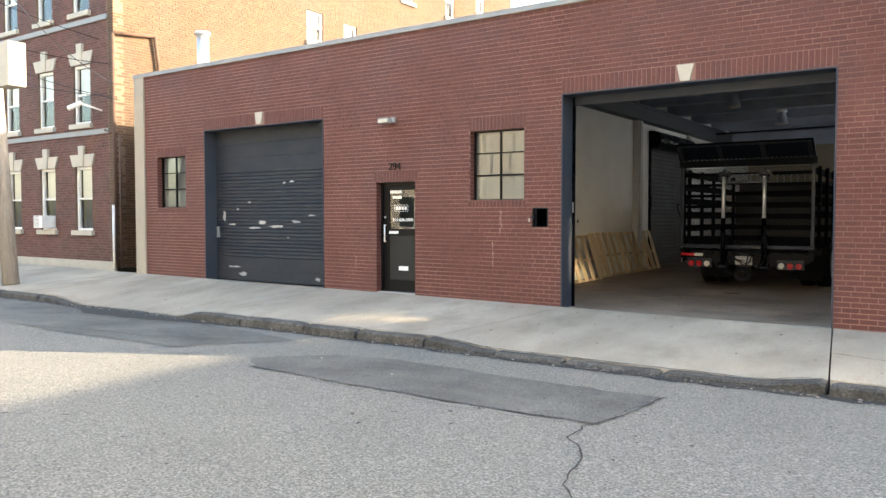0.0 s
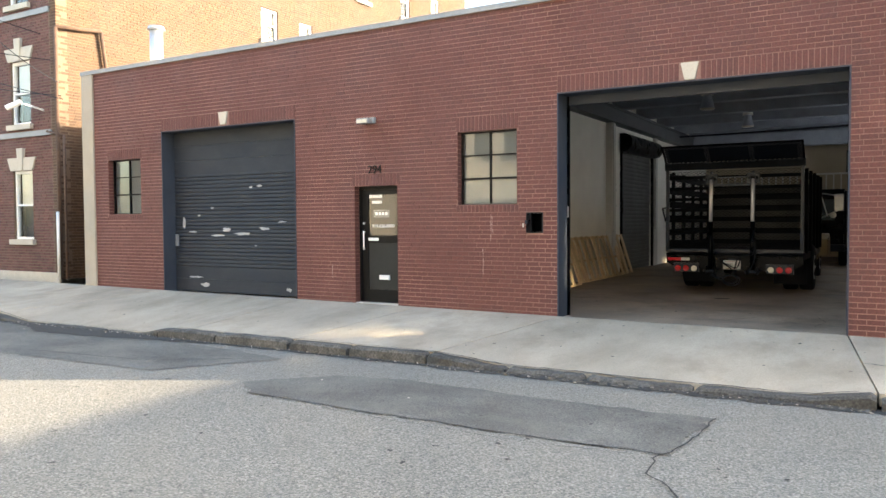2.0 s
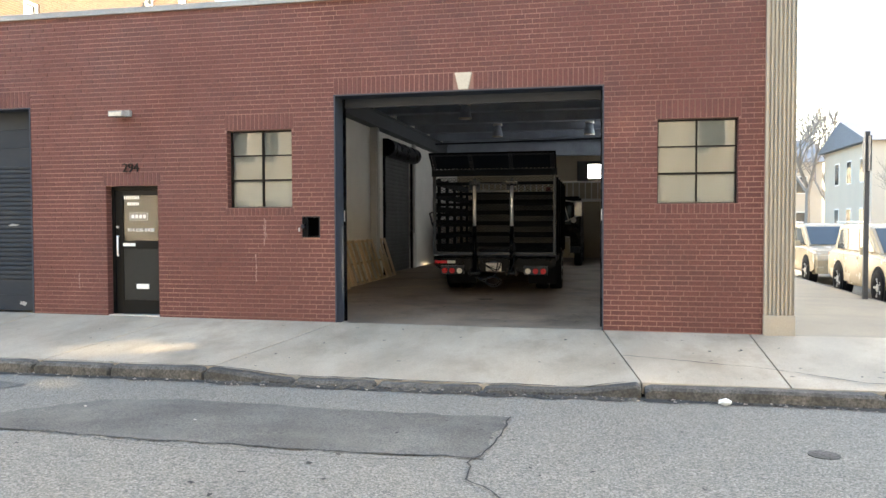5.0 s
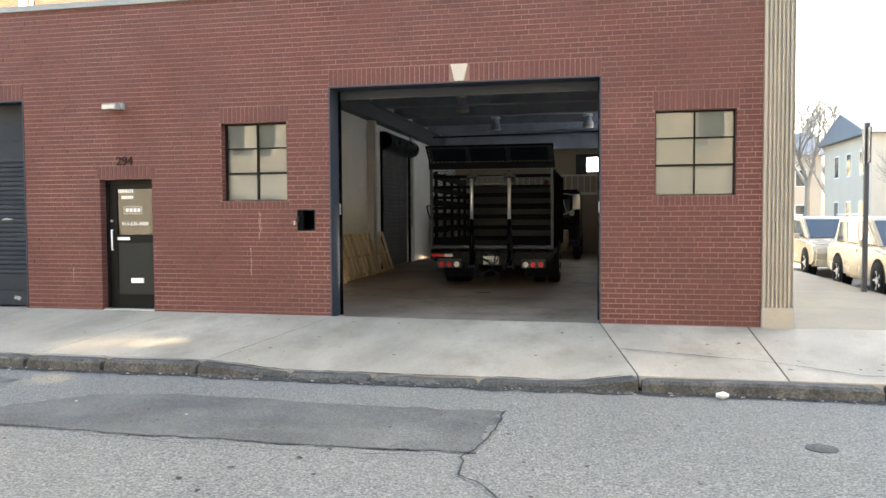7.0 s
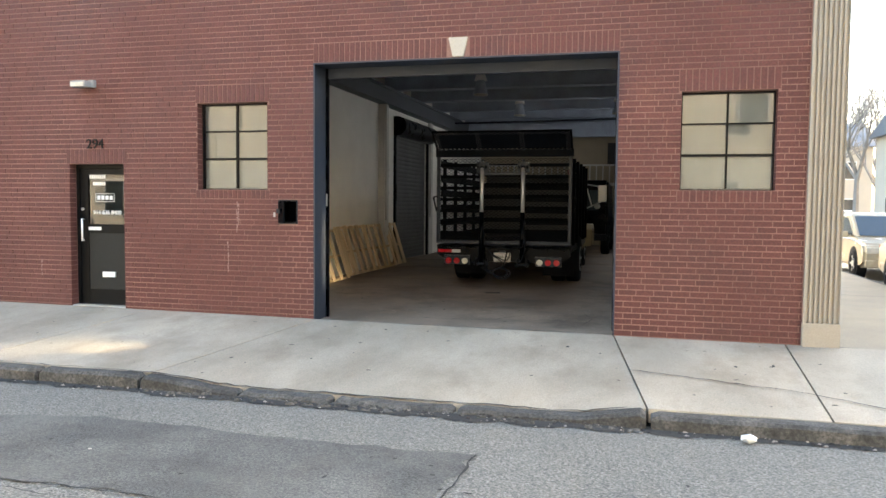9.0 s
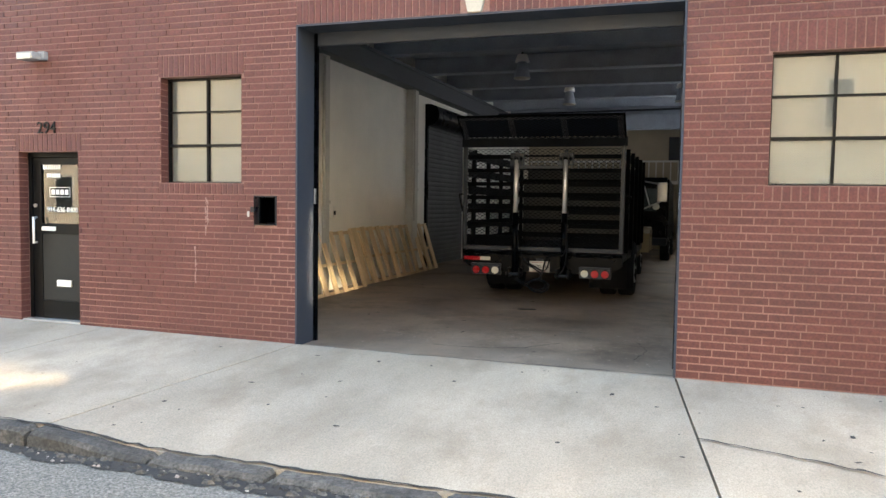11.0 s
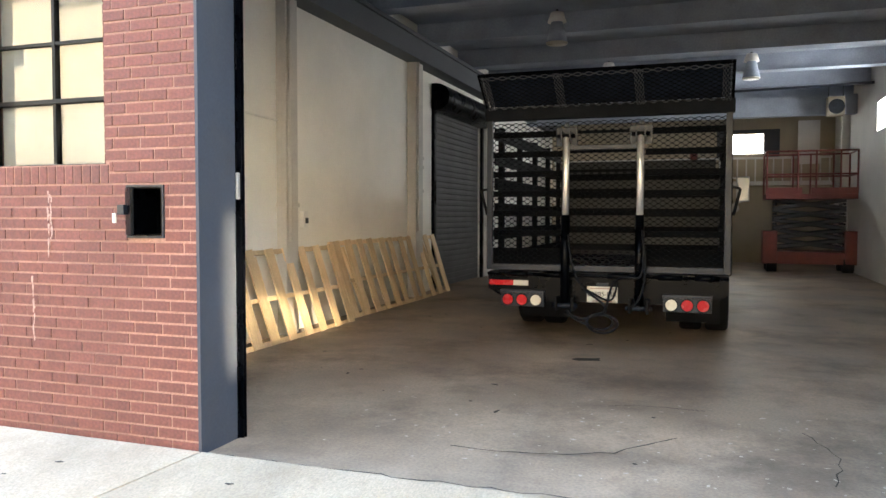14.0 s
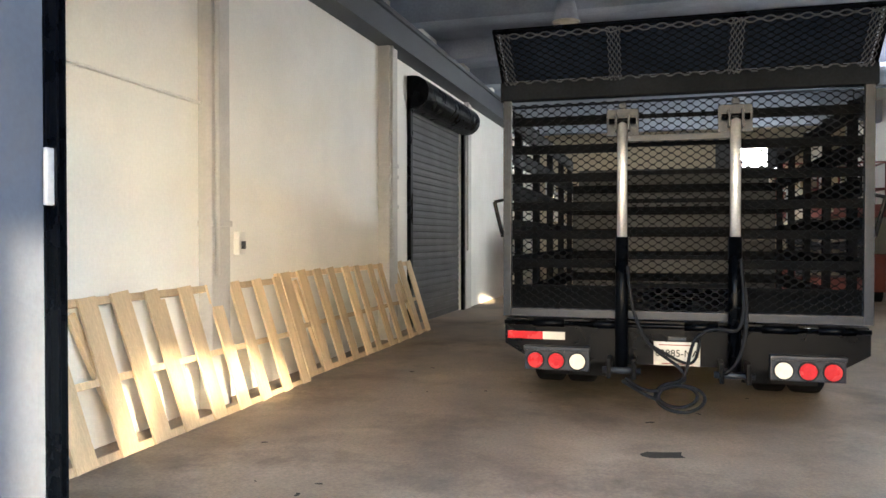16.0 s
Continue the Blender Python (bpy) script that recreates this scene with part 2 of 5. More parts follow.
# ---- building helpers ----
def box(bm, x0, x1, y0, y1, z0, z1, bev=0.0, rot=None):
    vs = [bm.verts.new((x, y, z)) for x in (x0, x1) for y in (y0, y1) for z in (z0, z1)]
    fs = [bm.faces.new([vs[i] for i in q]) for q in ((0, 1, 3, 2), (4, 6, 7, 5), (0, 4, 5, 1), (2, 3, 7, 6), (0, 2, 6, 4), (1, 5, 7, 3))]
    if rot:
        for v in vs:
            v.co = rot @ v.co
    if bev:
        bmesh.ops.bevel(bm, geom=list({e for f in fs for e in f.edges}), offset=bev, segments=2, profile=0.7, affect="EDGES")
    return bm


def sheet(x0, x1, y, z0, z1):
    """One glass face looking along -y."""
    bm = bmesh.new()
    bm.faces.new([bm.verts.new(c) for c in ((x0, y, z0), (x1, y, z0), (x1, y, z1), (x0, y, z1))])
    return bm


def boxes(*specs, bev=0.0):
    bm = bmesh.new()
    for s in specs:
        box(bm, *s, bev=bev)
    return bm


def tube(bm, p, q, r0, r1=None, seg=10, caps=True):
    p, q = Vector(p), Vector(q)
    d = q - p
    r = bmesh.ops.create_cone(bm, cap_ends=caps, segments=seg, radius1=r0, radius2=r0 if r1 is None else r1, depth=d.length)
    m = Matrix.Translation((p + q) / 2) @ d.to_track_quat("Z", "Y").to_matrix().to_4x4()
    bmesh.ops.transform(bm, matrix=m, verts=r["verts"])
    return bm


def tubes(*specs, seg=10):
    bm = bmesh.new()
    for s in specs:
        tube(bm, *s, seg=seg)
    return bm


def prism(bm, outline, axis, a, b):
    """Extrude a 2D outline along axis ('x','y','z') from a to b."""
    def at(u, v, w):
        return {"x": (w, u, v), "y": (u, w, v), "z": (u, v, w)}[axis]
    f0 = [bm.verts.new(at(u, v, a)) for u, v in outline]
    f1 = [bm.verts.new(at(u, v, b)) for u, v in outline]
    k = len(outline)
    bm.faces.new(f0)
    bm.faces.new(f1[::-1])
    for i in range(k):
        bm.faces.new((f0[i], f1[i], f1[(i + 1) % k], f0[(i + 1) % k]))
    bmesh.ops.recalc_face_normals(bm, faces=bm.faces)
    return bm


def mesh_of(name, bm, material, smooth=False):
    me = bpy.data.meshes.new(name)
    if len(bm.faces) > 1:
        bmesh.ops.recalc_face_normals(bm, faces=bm.faces)
    bm.to_mesh(me)
    bm.free()
    me.materials.append(M[material])
    if smooth:
        for poly in me.polygons:
            poly.use_smooth = True
    return me


def part(name, bm, material, parent, label="", smooth=False):
    ob = new(name, mesh_of(name, bm, material, smooth))
    ob.parent = parent
    if label:
        ob["label"] = label
    return ob


def thing(name, at, label, category, group="", turn=0.0):
    ob = new(name)
    ob.matrix_basis = pose(*at, 0, 0, turn)
    ob.empty_display_size = 0.1
    return tagged(ob, label, category, group)


def single(name, bm, material, label, category, group="", smooth=False):
    return tagged(new(name, mesh_of(name, bm, material, smooth)), label, category, group)


def structure(name, bm, material, label="", category="", smooth=False):
    return tagged(new(name, mesh_of(name, bm, material, smooth)), label, category, kind="structure")


def wire(name, points, radius, material, parent=None, label="", category=""):
    c = bpy.data.curves.new(name, "CURVE")
    c.dimensions, c.bevel_depth, c.bevel_resolution, c.resolution_u = "3D", radius, 2, 6
    s = c.splines.new("NURBS")
    s.points.add(len(points) - 1)
    for sp, co in zip(s.points, points):
        sp.co = (*co, 1)
    s.use_endpoint_u, s.order_u = True, min(4, len(points))
    c.materials.append(M[material])
    ob = new(name, c)
    dg = bpy.context.evaluated_depsgraph_get()
    me = bpy.data.meshes.new_from_object(ob.evaluated_get(dg))
    bpy.data.objects.remove(ob)
    me.name = name
    ob = new(name, me)
    if parent:
        ob.parent = parent
        if label:
            ob["label"] = label
    else:
        tagged(ob, label, category)
    return ob


def weld(bm):
    """Join touching boxes into one shell."""
    bmesh.ops.remove_doubles(bm, verts=bm.verts, dist=1e-4)
    seen = {}
    for f in bm.faces:
        seen.setdefault(tuple(round(v, 3) for v in f.calc_center_median()), []).append(f)
    bmesh.ops.delete(bm, geom=[f for fs in seen.values() if len(fs) > 1 for f in fs], context="FACES_ONLY")


def wall_with_holes(name, x0, x1, z0, z1, y0, y1, holes, material, label, category="wall"):
    """A wall along x with through openings, as one welded mesh."""
    xs = sorted({x0, x1, *[h[0] for h in holes], *[h[1] for h in holes]})
    zs = sorted({z0, z1, *[h[2] for h in holes], *[h[3] for h in holes]})
    bm = bmesh.new()
    for a, b in zip(xs, xs[1:]):
        for c, d in zip(zs, zs[1:]):
            if not any(h[0] <= a and b <= h[1] and h[2] <= c and d <= h[3] for h in holes):
                box(bm, a, b, y0, y1, c, d)
    weld(bm)
    return structure(name, bm, material, label, category)


def expanded_mesh(bm, x0, x1, z0, z1, y, cw=0.082, ch=0.026, t=0.004, dep=0.006):
    """Hexagonal expanded-metal strands in the plane y."""
    rows = max(1, round((z1 - z0) / ch))
    cols = max(1, round((x1 - x0) / cw))
    ch, cw = (z1 - z0) / rows, (x1 - x0) / cols
    for r in range(rows + 1):
        zc = z0 + r * ch
        pts = []
        for c in range(cols * 2 + 1):
            up = (c + r) % 2
            o = ch * 0.42 if up else -ch * 0.42
            xc = x0 + c * cw / 2
            pts += [(xc - cw * 0.12, zc + o), (xc + cw * 0.12, zc + o)]
        last = None
        for px, pz in pts:
            px, pz = min(max(px, x0), x1), min(max(pz, z0), z1)
            ring = [bm.verts.new((px, y + a, pz + b)) for a, b in ((-dep / 2, -t), (-dep / 2, t), (dep / 2, t), (dep / 2, -t))]
            if last:
                for i in range(4):
                    bm.faces.new((last[i], last[(i + 1) % 4], ring[(i + 1) % 4], ring[i]))
            last = ring
    return bm


def gz(x):
    return 0.006 * max(0.0, -x)


def smooth01(t):
    t = min(max(t, 0.0), 1.0)
    return t * t * (3 - 2 * t)


def dip(x):
    """How far the kerb is lowered for the two driveways."""
    a = smooth01((x + 6.1) / 1.3) * smooth01((-1.15 - x) / 0.7)
    b = smooth01((x + 15.6) / 1.2) * smooth01((-10.6 - x) / 0.9)
    return max(a, 1.45 * b)


def kerb_z(x):
    return -0.12 - 0.085 * dip(x)


def walk_z(x, y):
    f = min(max((11.26 - y) / 2.92, 0.0), 1.0)
    return gz(x) * (1 - f) + kerb_z(x) * f


def road_z(x, y):
    d = abs(y - 1.5) / 6.7
    return -0.07 - 0.19 * min(d, 1.0) ** 1.6


def floor_z(y):
    return 0.0115 * min(max(y - 11.5, 0.0), 9.0)


# ---- ground ----
def grid_sheet(bm, xs, ys, zf):
    rows = [[bm.verts.new((x, y, zf(x, y))) for x in xs] for y in ys]
    for r0, r1 in zip(rows, rows[1:]):
        for i in range(len(xs) - 1):
            bm.faces.new((r0[i], r0[i + 1], r1[i + 1], r1[i]))
    return bm


def lerp_list(a, b, k):
    return [a + (b - a) * i / k for i in range(k + 1)]


structure("ground", grid_sheet(bmesh.new(), [-900, -60, -20, 0, 20, 60, 900], [-900, -60, 0, 60, 900], lambda x, y: -0.45), "asphalt", "grey worn asphalt ground reaching to the horizon", "ground")
structure("road", grid_sheet(bmesh.new(), lerp_list(-60, 60, 60), lerp_list(-5.2, 8.3, 27), road_z), "asphalt", "worn light grey asphalt street", "road")
structure("side_road", boxes((4.05, 12.0, 8.3, 90, -0.4, -0.262)), "asphalt", "grey asphalt side street", "road")


def ragged(points, amp, seed, step=0.25):
    rnd = random.Random(seed)
    out = []
    for (x0, y0), (x1, y1) in zip(points, points[1:] + points[:1]):
        k = max(1, int(math.hypot(x1 - x0, y1 - y0) / step))
        for i in range(k):
            out.append((x0 + (x1 - x0) * i / k + rnd.uniform(-amp, amp), y0 + (y1 - y0) * i / k + rnd.uniform(-amp, amp)))
    return out


def road_patch(name, outline, seed, label, material="patch", lift=0.007):
    pts = ragged(outline, 0.04, seed, 0.14)
    bm = bmesh.new()
    f = bm.faces.new([bm.verts.new((x, y, 0)) for x, y in pts])
    bmesh.ops.triangulate(bm, faces=[f])
    bmesh.ops.subdivide_edges(bm, edges=bm.edges[:], cuts=3, use_grid_fill=True)
    for v in bm.verts:
        v.co.z = road_z(v.co.x, v.co.y) + lift
    structure(name, bm, material, label, "road patch")


road_patch("road_patch_1", [(-6.9, 6.1), (-6.46, 5.67), (-5.17, 5.61), (-3.62, 5.59), (-2.39, 5.63), (-2.35, 6.98), (-4.29, 7.04), (-5.54, 7.12), (-6.37, 6.93)], 4, "dark asphalt repair patch in the street")
road_patch("road_patch_2", [(-17.5, 6.9), (-14.6, 6.7), (-13.0, 5.95), (-11.0, 5.85), (-9.36, 5.96), (-8.33, 5.98), (-8.2, 6.3), (-7.67, 7.5), (-8.8, 7.75), (-11.0, 7.95), (-17.5, 8.1)], 5, "dark damp asphalt patch along the gutter")
road_patch("road_patch_3", [(-14.9, 8.17), (-13.4, 7.75), (-12.9, 7.45), (-11.46, 7.62), (-10.65, 7.85), (-9.6, 8.0), (-9.7, 8.17)], 15, "black wet dirt in the low gutter", "crack", 0.013)


def crack(name, pts, width, zf, seed, label):
    rnd = random.Random(seed)
    line = []
    for (x0, y0), (x1, y1) in zip(pts, pts[1:]):
        k = max(2, int(math.hypot(x1 - x0, y1 - y0) / 0.09))
        line += [(x0 + (x1 - x0) * i / k + rnd.uniform(-0.018, 0.018), y0 + (y1 - y0) * i / k + rnd.uniform(-0.018, 0.018)) for i in range(k)]
    line.append(pts[-1])
    bm = bmesh.new()
    last = None
    for i, (x, y) in enumerate(line):
        a, b = line[max(0, i - 1)], line[min(len(line) - 1, i + 1)]
        d = Vector((b[1] - a[1], a[0] - b[0])).normalized() * width * rnd.uniform(0.35, 1.0)
        pair = [bm.verts.new((x + s * d.x, y + s * d.y, zf(x, y) + 0.012)) for s in (-1, 1)]
        if last:
            bm.faces.new((last[0], last[1], pair[1], pair[0]))
        last = pair
    structure(name, bm, "crack", label, "crack")


crack("crack_1", [(-6.46, 5.66), (-5.17, 5.59), (-3.62, 5.56), (-2.42, 5.6), (-2.33, 6.2), (-2.33, 7.0)], 0.011, road_z, 1, "dark seam along the asphalt patch")
crack("crack_2", [(-2.45, 5.58), (-2.4, 5.1), (-2.1, 4.75), (-1.95, 4.1), (-1.6, 3.6)], 0.009, road_z, 2, "thin crack in the street asphalt")
crack("crack_3", [(-1.3, 9.6), (-0.4, 9.33), (0.1, 9.18), (0.45, 9.02), (0.75, 8.82), (1.0, 8.64), (1.9, 8.5)], 0.014, walk_z, 3, "ragged crack across the pavement")
crack("crack_4", [(-11.0, 6.2), (-9.0, 6.45), (-8.0, 7.3)], 0.012, road_z, 6, "thin crack by the damp patch")
crack("crack_5", [(-4.1, 11.9), (-3.81, 11.91), (-3.47, 11.94), (-3.12, 12.1), (-2.78, 12.53)], 0.009, lambda x, y: floor_z(y), 8, "crack in the garage floor")
crack("crack_6", [(-3.3, 13.2), (-3.0, 13.3), (-2.62, 13.27)], 0.006, lambda x, y: floor_z(y), 9, "short crack in the garage floor")
crack("crack_7", [(-5.46, 11.25), (-4.4, 11.245), (-3.3, 11.25), (-1.54, 11.245)], 0.009, lambda x, y: 0.012, 10, "dark joint across the garage threshold")
crack("crack_8", [(-2.6, 5.5), (-3.3, 5.4), (-4.6, 5.43), (-5.4, 5.5)], 0.005, road_z, 11, "hairline crack beside the asphalt patch")
crack("crack_9", [(-6.2, 8.33), (-5.2, 8.36), (-4.3, 8.37), (-3.4, 8.35), (-2.2, 8.37), (-1.3, 8.345)], 0.02, walk_z, 12, "open crack behind the lowered kerb")
crack("crack_10", [(-16.0, 8.35), (-12.0, 8.35), (-8.0, 8.345), (-6.2, 8.34)], 0.01, walk_z, 13, "dirty joint behind the kerb")
crack("crack_11", [(-2.0, 12.9), (-1.85, 12.4), (-1.95, 11.9)], 0.005, lambda x, y: floor_z(y), 14, "short crack by the bay side")

# pavement slabs, with open joints between them
SLAB_TOP = [-60, -36, -24, -17, -14.5, -10.6, -8.0, -5.46, -1.52, 0.42, 3.85]
SLAB_BOT = [-60, -36, -24, -17, -15.4, -10.3, -8.2, -5.95, -1.14, 0.30, 3.85]
pavement = tagged(new("pavement"), "pale worn concrete pavement in cast slabs", "pavement", kind="structure")
for i in range(len(SLAB_TOP) - 1):
    a0, a1, b0, b1 = SLAB_TOP[i], SLAB_TOP[i + 1], SLAB_BOT[i], SLAB_BOT[i + 1]
    g = 0.009
    bm = bmesh.new()
    k = 10
    top = []
    for r in range(k + 1):
        f = r / k
        y = 11.24 - f * (11.24 - 8.345)
        xa, xb = a0 + (b0 - a0) * f + g, a1 + (b1 - a1) * f - g
        top.append([bm.verts.new((xa + (xb - xa) * c / 14, y, walk_z(xa + (xb - xa) * c / 14, y))) for c in range(15)])
    for r0, r1 in zip(top, top[1:]):
        for c in range(14):
            bm.faces.new((r0[c], r0[c + 1], r1[c + 1], r1[c]))
    e = bmesh.ops.extrude_edge_only(bm, edges=[e for e in bm.edges if len(e.link_faces) == 1])
    for v in e["geom"]:
        if isinstance(v, bmesh.types.BMVert):
            v.co.z -= 0.12
    part("slab", bm, "concrete", pavement)
# Side slabs take the darkened concrete, so less light shows on them.
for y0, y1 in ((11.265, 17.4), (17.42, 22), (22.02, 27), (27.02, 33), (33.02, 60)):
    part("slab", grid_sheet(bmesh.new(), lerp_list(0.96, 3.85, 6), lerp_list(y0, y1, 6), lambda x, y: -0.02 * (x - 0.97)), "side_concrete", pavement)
structure("pavement_bed", boxes((-60, 3.85, 8.4, 11.3, -0.6, -0.33), (0.97, 3.85, 11.3, 60, -0.6, -0.12)), "crack", "dirt under the pavement joints", "ground")
# kerb stones
kerb = tagged(new("kerb"), "weathered grey stone kerb with dirty joints", "kerb", kind="structure")
kx = [-60, -45, -30, -24, -21, -19, -17.4, -15.8, -13.9, -12.2, -10.85, -9.6, -8.19, -7.17, -5.98, -4.9, -3.95, -2.78, -1.13, 1.12, 2.2, 4.0]
krnd = random.Random(7)
for a, b in zip(kx, kx[1:]):
    bm = bmesh.new()
    k = 8
    rings = []
    dy, dz = krnd.uniform(-0.02, 0.02), krnd.uniform(-0.01, 0.01)
    for i in range(k + 1):
        x = a + 0.02 + (b - a - 0.04) * (0, 0.03, 0.16, 0.33, 0.5, 0.67, 0.84, 0.97, 1)[i]
        z, w = kerb_z(x) + dz + krnd.uniform(-0.006, 0.006), krnd.uniform(-0.012, 0.012)
        end = 0.03 if i in (0, k) else 0.0
        prof = ((8.34, z - 0.3), (8.34, z - end), (8.215 + dy + w, z - 0.004 - end), (8.185 + dy + w, z - 0.03 - end), (8.165 + dy + w + end, z - 0.3))
        rings.append([bm.verts.new((x, y, zz)) for y, zz in prof])
    for r0, r1 in zip(rings, rings[1:]):
        for j in range(4):
            bm.faces.new((r0[j], r0[j + 1], r1[j + 1], r1[j]))
    bm.faces.new(rings[0])
    bm.faces.new(rings[-1][::-1])
    part("kerb_stone", bm, "kerb", kerb)
for a, b in zip(lerp_list(8.2, 60, 22), lerp_list(8.2, 60, 22)[1:]):
    part("kerb_stone", boxes((3.86, 4.04, a + 0.01, b - 0.01, -0.5, -0.09), bev=0.015), "kerb", kerb)

# ---- the brick shop ----
WY, WT = 11.26, 0.38
TOP = 4.9
GAR, SHUT, DOOR = (-5.485, -1.52, -0.3, 3.445), (-14.38, -10.7, -0.3, 3.43), (-9.34, -8.42, -0.3, 2.13)
WIN_A, WIN_B, WIN_C = (-16.14, -15.06, 1.70, 2.90), (-7.23, -6.16, 1.765, 2.955), (-0.80, 0.26, 1.78, 2.94)
BOXH = (-5.985, -5.73, 1.32, 1.62)
HOLES = [GAR, SHUT, DOOR, WIN_A, WIN_B, WIN_C]
wall_with_holes("wall_front", -16.96, 0.97, -0.3, TOP, WY + 0.005, WY + WT, HOLES + [BOXH], "mortar", "red brick shop front wall with pink mortar joints")
structure("coping", boxes((-17.0, 1.02, WY - 0.05, WY + 0.5, TOP, TOP + 0.03), (-17.0, 1.02, WY - 0.05, WY - 0.03, TOP - 0.06, TOP), bev=0.006), "coping", "grey sheet-metal coping along the parapet", "trim")
structure("wall_east", boxes((0.6, 0.96, WY + WT, 22.6, -0.2, TOP), (0.6, 0.96, 22.6, 25.6, -0.2, 3.22), (0.6, 0.96, 22.6, 25.6, 3.82, TOP), (0.6, 0.96, 25.6, 31.9, -0.2, TOP)), "cream_wall", "cream painted block side wall with a high window", "wall")
structure("wall_partition", boxes((-7.65, -7.4, WY + WT, 20.6, -0.2, 4.7), (-7.65, -7.4, 20.6, 23.55, 3.4, 4.7), (-7.65, -7.4, 23.55, 31.5, -0.2, 4.7)), "cream_wall", "cream painted partition wall, scuffed low down", "wall")
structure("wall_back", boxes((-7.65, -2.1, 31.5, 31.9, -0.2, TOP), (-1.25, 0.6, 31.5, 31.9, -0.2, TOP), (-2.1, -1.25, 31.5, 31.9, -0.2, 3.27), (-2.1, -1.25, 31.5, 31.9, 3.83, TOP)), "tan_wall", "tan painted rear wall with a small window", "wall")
structure("wall_west", boxes((-16.95, -16.6, WY + WT, 31.9, -0.3, TOP)), "mortar", "brick side wall by the alley", "wall")
structure("wall_inner_back", boxes((-16.6, -7.65, 31.5, 31.9, -0.3, TOP), (-7.9, -7.65, 20.0, 24.0, -0.3, 0.0)), "cream_wall", "plain rear wall of the closed bay", "wall")
structure("ceiling", boxes((-16.6, 0.6, WY + WT, 31.5, 4.7, 4.85), *[(-7.4, 0.6, y, y + 0.16, 4.38, 4.7) for y in (13.2, 15.4, 17.6, 19.8, 22.0, 24.2, 26.4, 28.6)], *[(-7.4, 0.6, y - 0.07, y + 0.23, 4.36, 4.38) for y in (13.2, 15.4, 17.6, 19.8, 22.0, 24.2, 26.4, 28.6)], (-7.4, 0.6, 28.0, 28.3, 3.9, 4.36)), "haze_lifted_grey", "ceiling with deep cross beams, colour lifted for haze", "ceiling")
structure("wall_beam", boxes((-7.4, -7.12, WY + WT, 31.5, 3.98, 4.3), (-7.16, -7.08, WY + WT, 31.5, 4.3, 4.36)), "beam_grey", "dark steel beam along the partition wall", "trim")
structure("floor", grid_sheet(bmesh.new(), lerp_list(-7.65, 0.97, 8), [11.24, 11.5, 13, 15, 17, 20.5, 25, 32], lambda x, y: floor_z(y)), "floor", "stained brown-grey concrete garage floor", "floor")
structure("floor_closed_bay", boxes((-16.6, -7.66, 11.3, 31.5, -0.2, 0.03)), "floor", "concrete floor of the closed bay", "floor")


def pilaster(name, x0, x1, label):
    t = thing(name, (x0, WY, -0.2), label, "pilaster")
    t["kind"] = "structure"
    w = x1 - x0
    part("base", boxes((0, w, -0.07, 0.004, 0, 0.47), bev=0.01), "pilaster", t)
    k, pts = 7, [(w - 0.01, 0.004), (0.01, 0.004)]
    f = (w - 0.04) / k
    pts.append((0.01, -0.05))
    for i in range(k):
        a = 0.02 + i * f
        pts += [(a, -0.05), (a + f * 0.4, -0.05), (a + f * 0.52, -0.015), (a + f * 0.88, -0.015)]
    pts.append((w - 0.01, -0.05))
    part("shaft", prism(bmesh.new(), pts[::-1], "z", 0.47, TOP + 0.14), "pilaster", t, "fluted shaft")


pilaster("pilaster_1", 0.585, 0.985, "fluted tan concrete corner pilaster on a plain base")
structure("pilaster_2", boxes((-16.98, -16.6, WY - 0.04, WY + 0.05, -0.2, TOP - 0.06), bev=0.01), "pilaster", "plain tan concrete corner pilaster", "pilaster")


# steel surround of the open garage bay
def bay_frame(name, h, label, depth=WT):
    x0, x1, z1 = h[0], h[1], h[3]
    t = thing(name, (0, 0, 0), label, "door frame")
    t["kind"] = "structure"
    f = 0.022
    part("jamb", boxes((x0, x0 + 0.012, WY - 0.006, WY + depth, -0.1, z1), (x0, x0 + f, WY - 0.008, WY + 0.01, -0.1, z1 - 0.001), bev=0.003), "jamb", t)
    part("jamb", boxes((x1 - 0.012, x1, WY - 0.006, WY + depth, -0.1, z1), (x1 - f, x1, WY - 0.008, WY + 0.01, -0.1, z1 - 0.001), bev=0.003), "jamb", t)
    part("head", boxes((x0 + 0.012, x1 - 0.012, WY - 0.006, WY + depth, z1 - 0.012, z1), (x0 + f, x1 - f, WY - 0.008, WY + 0.01, z1 - f, z1 - 0.012), bev=0.003), "jamb", t)
    return t


bay = bay_frame("door_frame_1", GAR, "slate grey steel surround of the open garage bay")
for s, x in ((1, GAR[0]), (-1, GAR[1])):
    part("track", boxes(*[(min(x, x + s * w), max(x, x + s * w), WY + WT + a, WY + WT + b, 0.0, 4.3) for w, a, b in ((0.02, 0, 0.015), (0.045, 0.017, 0.027), (0.045, 0.045, 0.055), (0.02, 0.055, 0.07))]), "black", bay, "black door track")
    part("latch", boxes((min(x + s * 0.02, x + s * 0.035), max(x + s * 0.02, x + s * 0.035), WY + WT - 0.012, WY + WT + 0.02, 1.55, 1.72), bev=0.006), "alu", bay, "small metal latch plate")
part("door_curtain", tubes(((GAR[0] - 0.1, WY + 0.72, 3.95), (GAR[1] + 0.1, WY + 0.72, 3.95), 0.3), seg=24), "jamb", bay, "rolled up shutter curtain", smooth=False)
part("bottom_bar", boxes((GAR[0] + 0.03, GAR[1] - 0.03, WY + WT + 0.02, WY + WT + 0.09, 3.3, 3.62), bev=0.01), "jamb", bay)

